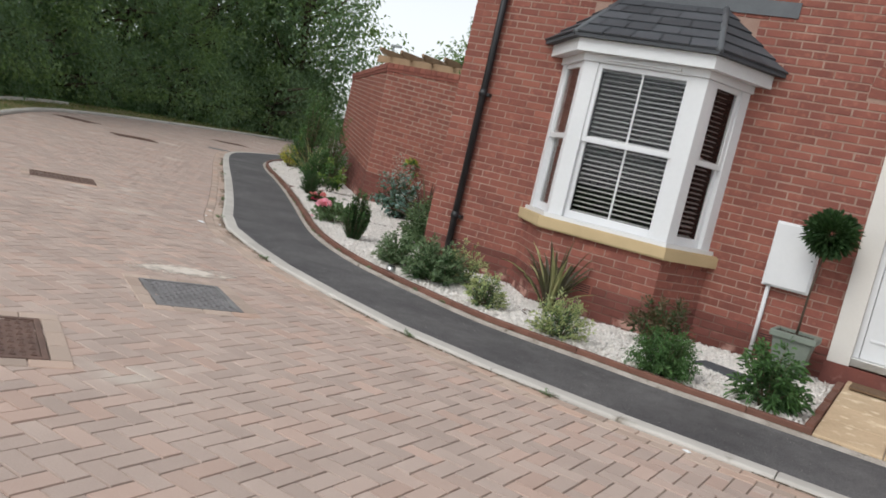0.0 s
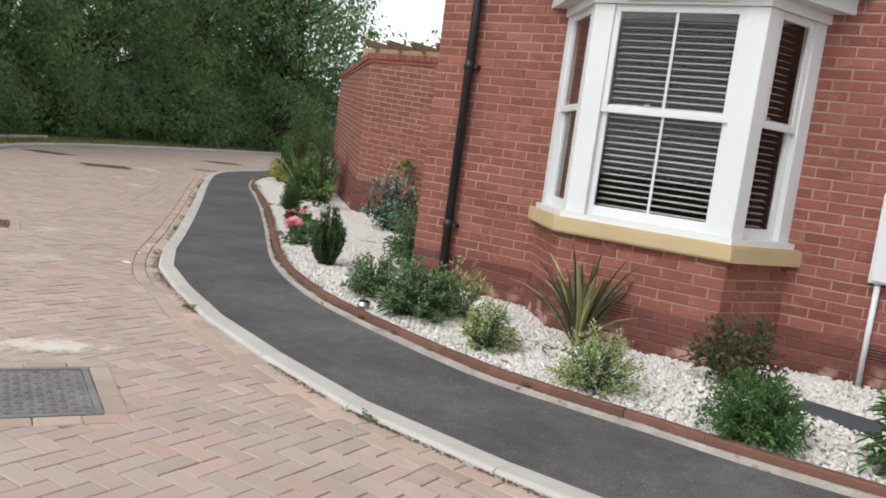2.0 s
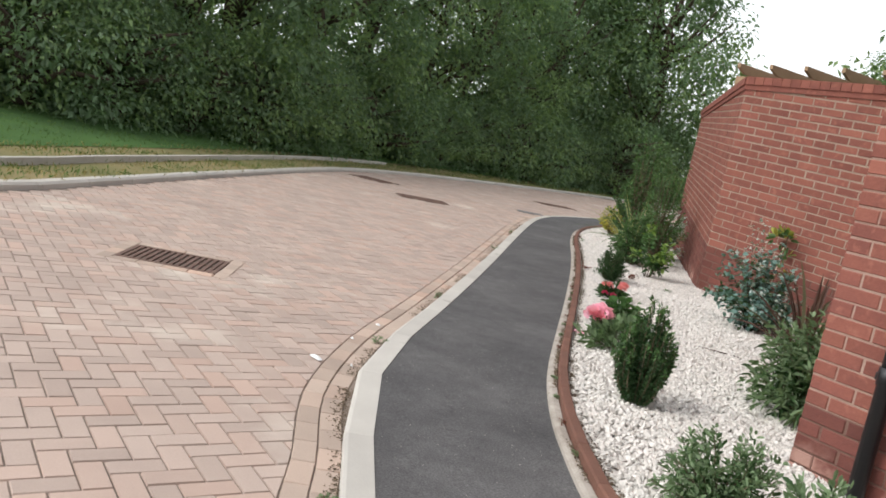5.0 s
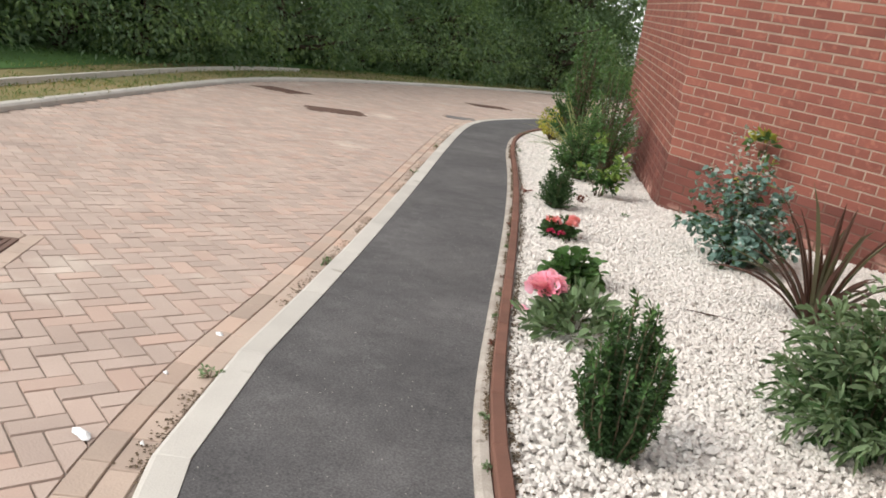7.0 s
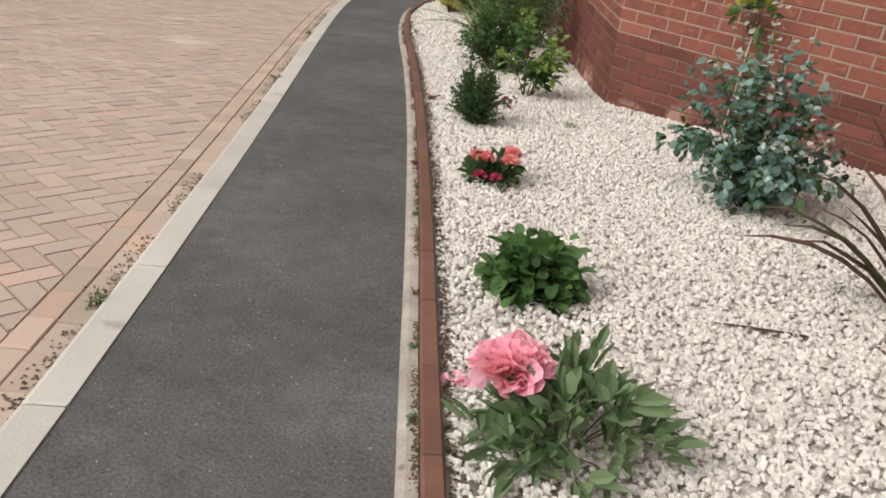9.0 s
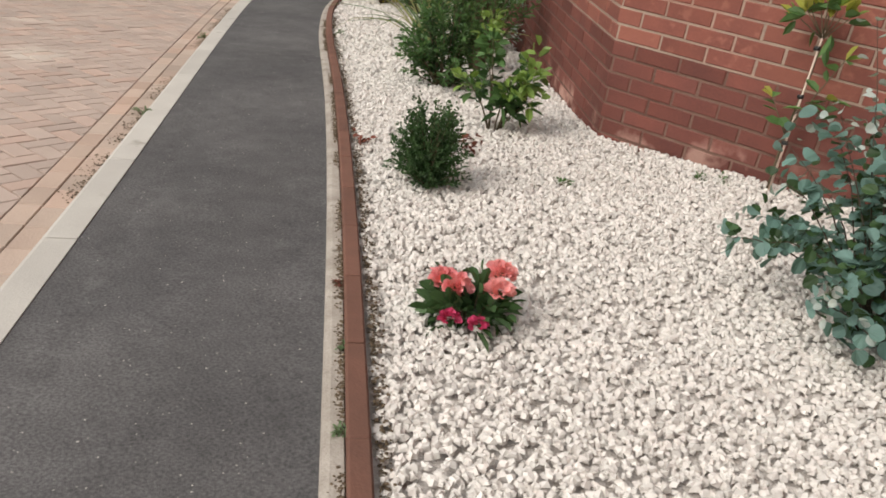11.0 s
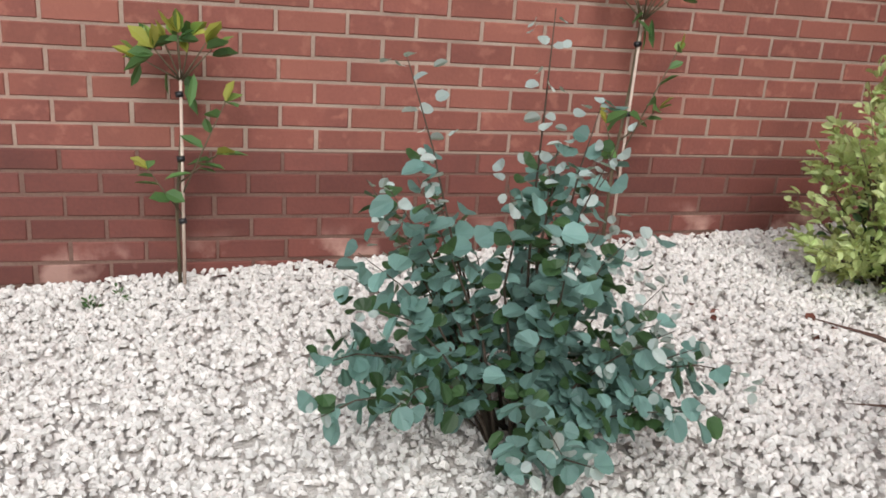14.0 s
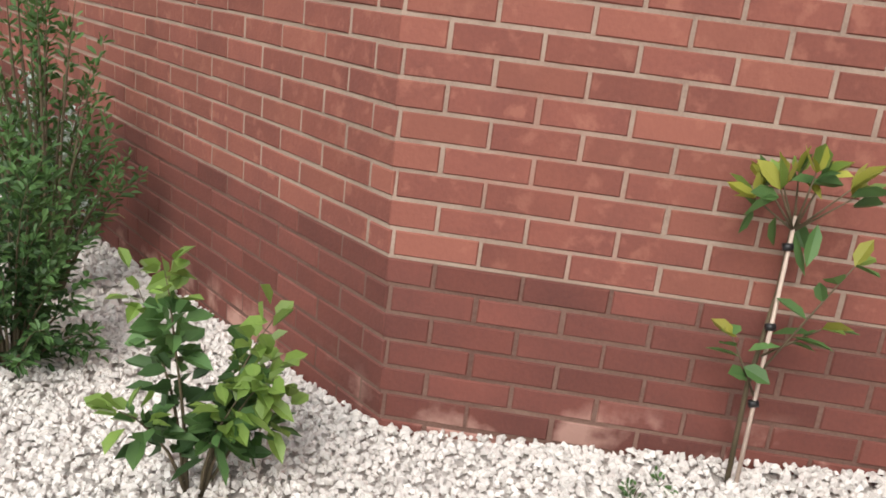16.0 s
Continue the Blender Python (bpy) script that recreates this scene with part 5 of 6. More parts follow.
def staked_laurel(x, y, lean, seed, top):
    """A young evergreen tied to a bamboo cane against the wall: a tuft at the top and leafy side shoots."""
    rng = np.random.default_rng(seed)
    s = tagged(empty("staked_evergreen", x, y, 0.07), "young yellow-green evergreen tied to a cane against brick", "sapling", group="staked evergreens")
    tipx = lean
    cane = tubes("cane", [([(0, -0.02, -0.03), (tipx, 0.02, top - 0.12)], [0.0065, 0.0055])], CANE, s, "pale bamboo cane")
    main = [(-0.014, 0.012, 0), (tipx * 0.3 - 0.016, 0.016, top * 0.35), (tipx * 0.65 + 0.006, 0.024, top * 0.65), (tipx, 0.03, top - 0.1)]
    tubes("stem", [(main, [0.008, 0.007, 0.006, 0.004])], STEM, s)
    for i in range(3):
        z = top * (0.3 + 0.24 * i)
        tubes("tie", [([(tipx * z / top - 0.012, -0.02 + 0.04 * z / top, z), (tipx * z / top + 0.014, -0.02 + 0.04 * z / top, z + 0.004)], [0.011, 0.011])], BLACK, cane)
    side_shoots = [((tipx * 0.35, 0, top * 0.32), (tipx * 0.35 - 0.10, -0.05, top * 0.52)), ((tipx * 0.4, 0, top * 0.40), (tipx * 0.4 + 0.17, -0.06, top * 0.76)), ((tipx * 0.3, 0, top * 0.45), (tipx * 0.4 + 0.13, -0.03, top * 0.56))]
    for a, b in side_shoots:
        tubes("side_shoot", [([a, b], [0.004, 0.002])], STEM, s, sides=5)
    green, gold = [], []
    for k, (a, b) in enumerate(side_shoots):
        a, b = np.array(a), np.array(b)
        way = (b - a) / np.linalg.norm(b - a)
        for t in np.linspace(0.35, 1, 5):
            green.append((a + (b - a) * t, way * 0.5 + rng.normal(size=3) * np.array((0.8, 0.4, 0.5)) + np.array((0, -0.2, -0.1))))
        for _ in range(2):
            gold.append((b, way + rng.normal(size=3) * 0.45))
    # short shoots at the top, each ending in a rosette
    crown = np.array((tipx, 0.02, top - 0.16))
    for k in range(9):
        a = -0.9 + 1.8 * k / 8 + rng.normal() * 0.12
        tip = crown + np.array((math.sin(a) * 0.145, rng.uniform(-0.09, 0.03), 0.03 + math.cos(a) * 0.13 * rng.uniform(0.6, 1.1)))
        tubes("side_shoot", [([tuple(crown), tuple(tip)], [0.004, 0.002])], STEM, s, sides=5)
        for _ in range(4):
            gold.append((tip, np.array((math.sin(a) * 0.8, -0.2, 1.0)) + rng.normal(size=3) * 0.40))
        for _ in range(2):
            green.append((tip - np.array((0, 0, 0.02)), np.array((math.sin(a), -0.35, 0.25)) + rng.normal(size=3) * 0.5))
    for _ in range(4):
        green.append((crown + rng.normal(size=3) * 0.02, np.array((rng.normal() * 0.7, -0.3, -0.8))))
    for name, spots, size, mat in (("foliage", green, (0.092, 0.046), LEAF_FRESH), ("young_foliage", gold[::3] + gold[1::3], (0.092, 0.042), LEAF_YELLOW), ("foliage", gold[2::3], (0.090, 0.044), LEAF_LIME)):
        leaves(name, np.array([q[0] for q in spots]), np.array([q[1] for q in spots]), size[0], size[1], mat, s, rng, droop=0.12)
    return s


staked_laurel(-7.12, 13.88, 0.05, 51, 0.93)
staked_laurel(-5.43, 13.88, 0.09, 52, 1.13)
shrub("spindle_bush", "cream-edged variegated evergreen bush against the brick wall", -4.55, 13.30, 0.88, 0.37, [LEAF_MID, LEAF_EDGED, LEAF_EDGED, LEAF_EDGED], 120, 28, (0.055, 0.026), 53)

# far end of the bed, along the angled wall
shrub("dense_shrub", "dense dark green shrub in front of feathery shoots", -9.47, 14.18, 0.78, 0.33, [LEAF_DARK, LEAF_DARK, LEAF_MID, LEAF_FRESH], 80, 46, (0.046, 0.018), 61, low=0.0)
shrub("feathery_shrub", "tall open green shrub with feathery shoots by brick", -9.72, 14.86, 1.50, 0.36, [LEAF_MID, LEAF_FRESH, LEAF_FRESH], 40, 56, (0.058, 0.016), 67, low=0.25, start=0.3)
blades("striped_grass", "clump of straw-striped sword leaves in white gravel", -10.50, 15.22, 90, 1.0, 0.022, [LEAF_STRAW, LEAF_STRAW, LEAF_GREY], 62, spread=(0.1, 1.0), bend=0.6)
shrub("leafy_shrub", "tall green shrub behind the striped leaves", -12.0, 16.75, 1.95, 0.50, [LEAF_MID, LEAF_MID, LEAF_FRESH], 80, 46, (0.065, 0.03), 63)
shrub("grey_shrub", "grey-green shrub with small pale leaves", -10.3, 15.65, 0.9, 0.40, [LEAF_GREY, LEAF_GREY, LEAF_PALE], 70, 30, (0.05, 0.022), 64)
shrub("golden_shrub", "golden yellow leafed shrub at the end of the bed", -12.75, 17.0, 0.55, 0.36, [LEAF_GOLD, LEAF_GOLD, LEAF_YELLOW], 60, 26, (0.05, 0.024), 65)
shrub("golden_shrub", "taller golden green shrub at the end of the bed", -13.0, 17.6, 0.95, 0.34, [LEAF_GOLD, LEAF_YELLOW, LEAF_FRESH], 60, 26, (0.05, 0.024), 66)

# potted bay tree by the door
pot = tagged(empty("potted_bay_tree", 0.33, 9.22, 0.13), "clipped ball bay tree in a square grey-green pot", "potted tree")
bm = bmesh.new()
bmesh.ops.create_cone(bm, cap_ends=True, segments=4, radius1=0.17, radius2=0.235, depth=0.34)
bmesh.ops.rotate(bm, cent=(0, 0, 0), matrix=Matrix.Rotation(math.pi / 4, 3, "Z"), verts=bm.verts)
bmesh.ops.translate(bm, vec=(0, 0, 0.17), verts=bm.verts)
bmesh.ops.bevel(bm, geom=bm.edges[:], offset=0.008, segments=2, affect="EDGES")
pot_body = part("pot", bm, POT, pot, "square grey-green pot")
for x0, x1, y0, y1 in ((-0.19, 0.19, -0.19, -0.15), (-0.19, 0.19, 0.15, 0.19), (-0.19, -0.15, -0.15, 0.15), (0.15, 0.19, -0.15, 0.15)):
    part("rim", box(x0, x1, y0, y1, 0.31, 0.365, 0.008), POT, pot_body)
part("soil", box(-0.145, 0.145, -0.145, 0.145, 0.30, 0.342), SOIL, pot_body)
tubes("trunk", [([(0, 0, 0.30), (0.01, 0, 0.7), (0.04, 0, 1.12)], [0.013, 0.011, 0.009])], BARK, pot)
rng = np.random.default_rng(71)
dv = unit_dirs(2000, rng)
leaves("ball_foliage", np.array((0.05, 0, 1.27)) + dv * (0.20 * rng.uniform(0.03, 1, 2000) ** 0.5)[:, None] * np.array((1, 1, 0.9)), dv + np.array((0, 0, 0.4)), 0.065, 0.026, LEAF_DARK, pot, rng, label="ball of dark green leaves")

# cover slab in the bed, spotlight, litter
cover = tagged(part("slate_slab", box(-0.24, 0.24, -0.13, 0.13, 0.0, 0.03, 0.006), SLATE, None), "dark grey flat slab lying on the gravel", "slab")
cover.matrix_basis = pose(-0.03, 8.52, 0.085, 0, 0, -12)
spot = tagged(empty("spotlight", -3.19, 8.10, 0.07), "small metal garden spotlight beside the edging", "spotlight")
spot_body = tubes("body", [([(0, 0, 0), (0, 0, 0.07)], [0.045, 0.045])], CHROME, spot, sides=16)
tubes("lens", [([(0, 0, 0.069), (0, 0, 0.078)], [0.038, 0.036])], BLACK, spot_body, sides=16)


def low_heap(name, label, category, x, y, z, r, mat, seed, height=0.012, lobes=9):
    """A thin uneven heap with a ragged rim."""
    rng = np.random.default_rng(seed)
    bm = bmesh.new()
    centre = bm.verts.new((0, 0, height))
    rings = []
    for q, hh in ((0.45, height * 0.8), (1.0, 0.0)):
        rings.append([bm.verts.new((math.cos(a) * r * q * rng.uniform(0.7, 1.2), math.sin(a) * r * q * 0.5 * rng.uniform(0.7, 1.2), hh * rng.uniform(0.6, 1.2))) for a in np.linspace(0, 2 * math.pi, lobes * 3, endpoint=False)])
    n = lobes * 3
    for i in range(n):
        j = (i + 1) % n
        bm.faces.new((centre, rings[0][i], rings[0][j]))
        bm.faces.new((rings[0][i], rings[1][i], rings[1][j], rings[0][j]))
    ob = tagged(part(name, bm, mat, None), label, category)
    ob.matrix_basis = pose(x, y, z, 0, 0, -20 + seed * 7 % 40)
    return ob


rng = np.random.default_rng(75)
sand = tagged(empty("spilt_sand", -3.58, 5.88, 0.003, 60), "thin pale patch of spilt sand on the paving", "sand", kind="stuff")
_n, _l = SAND.node_tree.nodes, SAND.node_tree.links
_from = _n.new("ShaderNodeTexCoord").outputs["Object"]
_len, _edge, _t, _sum, _r = _n.new("ShaderNodeVectorMath"), _n.new("ShaderNodeMapRange"), _n.new("ShaderNodeTexNoise"), _n.new("ShaderNodeMath"), _n.new("ShaderNodeMapRange")
_len.operation, _sum.operation = "LENGTH", "ADD"
_squash = _n.new("ShaderNodeMapping")
_squash.inputs["Scale"].default_value = (1 / 0.62, 1 / 0.27, 0)
_l.new(_from, _squash.inputs["Vector"])
_l.new(_squash.outputs[0], _len.inputs[0])
_edge.inputs[1].default_value, _edge.inputs[2].default_value, _edge.inputs[3].default_value, _edge.inputs[4].default_value = 0.0, 1.0, 0.62, -0.10
_l.new(_len.outputs["Value"], _edge.inputs[0])
_t.inputs["Scale"].default_value, _t.inputs["Detail"].default_value = 9.0, 8.0
_l.new(_from, _t.inputs["Vector"])
_l.new(_edge.outputs[0], _sum.inputs[0])
_l.new(_t.outputs[0], _sum.inputs[1])
_r.inputs[1].default_value, _r.inputs[2].default_value, _r.inputs[4].default_value = 0.58, 0.95, 0.95
_l.new(_sum.outputs[0], _r.inputs[0])
_l.new(_r.outputs[0], _n["Principled BSDF"].inputs["Alpha"])
sv, sf = [], []
NU, NV = 40, 20
for iu in range(NU):
    for iv in range(NV):
        u, v = iu / (NU - 1) * 2 - 1, iv / (NV - 1) * 2 - 1
        sv.append((u * 0.62, v * 0.27, 0.0015 + 0.002 * math.exp(-2.4 * (u * u + v * v)) + rng.uniform(0, 0.0006)))
        if iu < NU - 1 and iv < NV - 1:
            o = iu * NV + iv
            sf.append((o, o + NV, o + NV + 1, o + 1))
tagged(mesh_object("sand_grains", sv, sf, SAND, sand), kind="stuff")
for i, (x, y, sz) in enumerate(((-6.22, 8.55, 0.03), (-5.53, 7.80, 0.05), (-5.9, 8.20, 0.015), (0.30, 6.22, 0.03), (-5.4, 7.95, 0.015))):
    low_heap("paper_scrap", "crumpled scrap of white paper on the paving", "litter", x, y, 0.006, sz, PAPER, 20 + i, height=0.012, lobes=3)
rng = np.random.default_rng(81)
pet = tagged(empty("fallen_petals", -6.0, 10.12, 0.09), "fallen pink petals on the gravel", "petals")
leaves("petal", rng.normal(scale=0.03, size=(14, 3)) * np.array((1, 1, 0.1)), unit_dirs(14, rng) * np.array((1, 1, 0.1)), 0.03, 0.025, PETAL_PINK, pet, rng, shape="round")
for i, (x, y) in enumerate(((-8.50, 13.25), (-8.62, 13.18), (-8.78, 12.75), (-5.35, 13.20), (-5.05, 13.02), (-8.38, 13.10))):
    d = tagged(empty("dead_leaves", x, y, 0.10), "curled red-brown dead leaves on the gravel", "dead leaves", group="dead leaves")
    leaves("leaf", rng.normal(scale=0.035, size=(12, 3)) * np.array((1, 1, 0.3)), unit_dirs(12, rng), 0.05, 0.03, LEAF_DEAD, d, rng)
WEEDS = [(-7.42, 13.76), (-7.34, 13.82), (-7.82, 13.08), (-11.23, 14.89)]
for i, (x, y) in enumerate(WEEDS):
    shrub("weed", "small green weed growing through the gravel", x, y, 0.06, 0.05, [LEAF_FRESH], 8, 4, (0.028, 0.010), 90 + i, category="weed", group="weeds in the gravel")
for i, (s, o) in enumerate(((13.1, -0.02), (15.3, -0.02), (17.2, -0.02), (21.0, -0.02), (23.5, -0.02), (9.7, -0.015), (10.8, -0.015))):
    k = int(s / 0.1)
    pnt = KERB_LINE[k] + normals_of(KERB_LINE)[k] * o
    shrub("kerb_weed", "tiny weed in the joint along the kerb", float(pnt[0]), float(pnt[1]), 0.05, 0.05, [LEAF_GREY], 8, 5, (0.025, 0.010), 110 + i, z=0.0, category="weed", group="weeds along the kerb")
for i in range(16):
    k = 105 + i * 5 + (i * 7) % 4
    pnt = EDGE_LINE[k] + normals_of(EDGE_LINE)[k] * 0.048
    shrub("edge_moss", "tuft of moss between strip and edging", float(pnt[0]), float(pnt[1]), 0.025, 0.03, [LEAF_GREY if i % 3 else LEAF_DEAD], 8, 6, (0.014, 0.007), 130 + i, z=0.066, category="moss", group="moss along the edging")

# ---- pergola behind the garden wall ----
pergola = tagged(empty("pergola", -8.2, 17.3, -0.06), "pale timber pergola behind the garden wall", "pergola")
for x in (-1.5, 1.5):
    for y in (-1.0, 1.0):
        part("post", box(x - 0.05, x + 0.05, y - 0.05, y + 0.05, 0, 2.95), TIMBER, pergola)
for y in (-1.0, 1.0):
    part("beam", box(-2.0, 2.0, y - 0.03, y + 0.03, 2.95, 3.10, 0.006), TIMBER, pergola)
for i in range(7):
    x = -1.65 + i * 0.55
    bm = bmesh.new()
    prof = [(-1.45, 3.22), (1.45, 3.22), (1.45, 3.16), (1.30, 3.09), (-1.30, 3.09), (-1.45, 3.16)]
    a = [bm.verts.new((x - 0.025, y, z)) for y, z in prof]
    b = [bm.verts.new((x + 0.025, y, z)) for y, z in prof]
    bm.faces.new(a)
    bm.faces.new(b[::-1])
    for k in range(6):
        bm.faces.new((a[k], b[k], b[(k + 1) % 6], a[(k + 1) % 6]))
    bmesh.ops.recalc_face_normals(bm, faces=bm.faces[:])
    part("rafter", bm, TIMBER, pergola)
shrub("climber", "green climbing plant over the pergola", -7.9, 16.3, 3.1, 0.6, [LEAF_MID, LEAF_FRESH], 80, 34, (0.09, 0.05), 141, low=0.6, start=0.6)


# ---- trees behind the lawn ----
def tree(name, label, height, radius, seed, n_clumps=150, per=82, leaf=0.17):
    """A tapered trunk with limbs, and a ragged crown of leaf clumps down to the ground."""
    rng = np.random.default_rng(seed)
    t = tagged(empty(name, 0, 0, 0), label, "tree", "trees behind the lawn")
    lines = [([(0, 0, -0.3), (rng.normal() * 0.1, rng.normal() * 0.1, height * 0.3), (rng.normal() * 0.3, rng.normal() * 0.3, height * 0.65), (rng.normal() * 0.4, rng.normal() * 0.4, height * 0.95)], [0.24, 0.19, 0.12, 0.03])]
    for i in range(16):
        z = height * rng.uniform(0.12, 0.75)
        a = rng.uniform(0, 2 * math.pi)
        r = radius * rng.uniform(0.5, 0.95)
        lines.append(([(0, 0, z), (math.cos(a) * r * 0.5, math.sin(a) * r * 0.5, z + height * 0.07), (math.cos(a) * r, math.sin(a) * r, z + height * rng.uniform(0.08, 0.2))], [0.09, 0.06, 0.02]))
    tubes("trunk", lines, BARK, t, sides=6)
    u = rng.uniform(0.0, 1, n_clumps)
    prof = np.interp(u, [0, 0.15, 0.45, 0.75, 1.0], [0.85, 0.95, 1.0, 0.75, 0.2])
    a = rng.uniform(0, 2 * math.pi, n_clumps)
    r = radius * prof * np.sqrt(rng.uniform(0.25, 1, n_clumps)) * rng.uniform(0.8, 1.15, n_clumps)
    c = np.stack([np.cos(a) * r, np.sin(a) * r, 0.1 + u * height], 1)
    size = rng.uniform(0.5, 1.1, n_clumps)
    w = np.repeat(np.arange(n_clumps), per)
    d = unit_dirs(len(w), rng)
    pts = c[w] + d * (size[w] * rng.uniform(0.2, 1, len(w)) ** 0.6)[:, None] * np.array((1, 1, 0.75))
    pts[:, 2] = np.maximum(pts[:, 2], 0.03)
    along = d * np.array((1, 1, 0.4)) + rng.normal(size=pts.shape) * 0.5 + np.array((0, 0, -0.25))
    light = rng.uniform(size=n_clumps)[w] < 0.35
    tagged(leaves("crown", pts[~light], along[~light], leaf, leaf * 0.5, TREE_DARK, t, rng, shape="diamond"), kind="stuff")
    tagged(leaves("crown", pts[light], along[light], leaf, leaf * 0.5, TREE_LIGHT, t, rng, shape="diamond"), kind="stuff")
    return t


kinds = [tree("tree", "dense dark green tree at the edge of the lawn", 9.0, 2.8, 201), tree("tree", "dark green broad tree with hanging branches", 8.0, 3.1, 202), tree("tree", "tall dark green tree with gaps of sky", 10.5, 2.6, 203, n_clumps=150)]
low = tree("hedge_tree", "low dense green bush under the trees", 2.6, 1.9, 204, n_clumps=80, per=80, leaf=0.13)
hl = smooth_line(HEDGE, 0.5)
hn = normals_of(hl)


def ground_at(x, y):
    d, _ = side_of(FAR_KERB, np.array([[x, y]]))
    return float(verge_height(np.array(max(-d[0], 0))))


placed = 0
rng = np.random.default_rng(205)
rows_of_trees = []
for k in range(6, len(hl) - 2, 6):
    q = hl[k] - hn[k] * (2.6 + rng.uniform(0, 0.8))
    rows_of_trees.append((q, kinds[placed % 3], rng.uniform(0.9, 1.15) * (1.25 if k > 90 else 1.0)))
    placed += 1
for k in range(9, len(hl) - 2, 16):
    q = hl[k] - hn[k] * (6.5 + rng.uniform(0, 1.5))
    rows_of_trees.append((q, kinds[(placed + 1) % 3], rng.uniform(1.05, 1.3)))
    placed += 1
for k in range(4, len(hl) - 2, 4):
    q = hl[k] - hn[k] * (0.7 + rng.uniform(0, 0.5))
    rows_of_trees.append((q, low, rng.uniform(0.7, 1.1)))
used = set()
for q, kind_of, sc in rows_of_trees:
    m = pose(float(q[0]), float(q[1]), ground_at(float(q[0]), float(q[1])) - 0.1, 0, 0, rng.uniform(0, 360))
    if kind_of.name in used:
        ob = copy_thing(kind_of, m)
        ob.scale = (sc, sc, sc)
    else:
        used.add(kind_of.name)
        kind_of.matrix_basis = m

# far trees seen past the end of the wall
for x, y, sc in ((-32.5, 36.5, 1.7), (-30.2, 35.6, 1.2), (-34.0, 32.5, 1.5), (-9.5, 24.0, 1.0), (-6.0, 26.0, 1.05), (-16.0, 45.0, 1.0), (-24.0, 52.0, 1.1), (-31.0, 56.0, 1.1)):
    ob = copy_thing(kinds[placed % 3], pose(x, y, 0.0, 0, 0, x * 40))
    ob.scale = (sc, sc, sc)
    placed += 1

for x, y, sc in ((-28.8, 32.8, 1.2), (-30.0, 35.2, 1.25), (-31.4, 38.0, 1.3)):
    ob = copy_thing(low, pose(x, y, ground_at(x, y) - 0.1, 0, 0, x * 70))
    ob.scale = (sc, sc, sc)

# lamp post beyond the road
lamp = tagged(empty("lamp_post", -24.6, 36.0, 0.3), "grey-green steel lamp post beyond the road", "lamp post")
tubes("post", [([(0, 0, 0), (0, 0, 1.2), (0, 0, 5.5)], [0.085, 0.085, 0.055])], STEEL, lamp, sides=12)
part("lantern", box(-0.12, 0.45, -0.1, 0.1, 5.48, 5.6, 0.03), STEEL, lamp)

# grass along the verge and lawn edge
rng = np.random.default_rng(301)


def grass_strip(name, label, lo, hi, n, length, mat, line):
    i = rng.integers(15, len(line) - 3, n)
    o = rng.uniform(lo, hi, n)
    keep = rng.uniform(size=n) < 0.5 + 0.5 * np.sin(i * 0.35 + o * 3) * np.sin(i * 0.13)
    i, o = i[keep], o[keep]
    xy = line[i] - normals_of(line)[i] * o[:, None] + rng.normal(scale=0.06, size=(len(i), 2))
    pts = np.concatenate([xy, (verge_height(o) + 0.005)[:, None]], 1)
    g = tagged(empty(name, 0, 0, 0), label, "grass", kind="stuff")
    tagged(leaves("blades", pts, rng.normal(size=pts.shape) * 0.45 + np.array((0, 0, 1)), length, length * 0.14, mat, g, rng, shape="diamond"), kind="stuff")


grass_strip("grass", "green grass tufts on the verge", 0.1, 1.8, 16000, 0.09, GRASS_BLADE, FAR_KERB)
grass_strip("dry_grass", "dry straw-coloured grass on the verge", 0.05, 1.9, 16000, 0.08, GRASS_DRY, FAR_KERB)
grass_strip("lawn_grass", "short green grass of the lawn", 1.9, 8.0, 60000, 0.08, GRASS_BLADE, FAR_KERB)


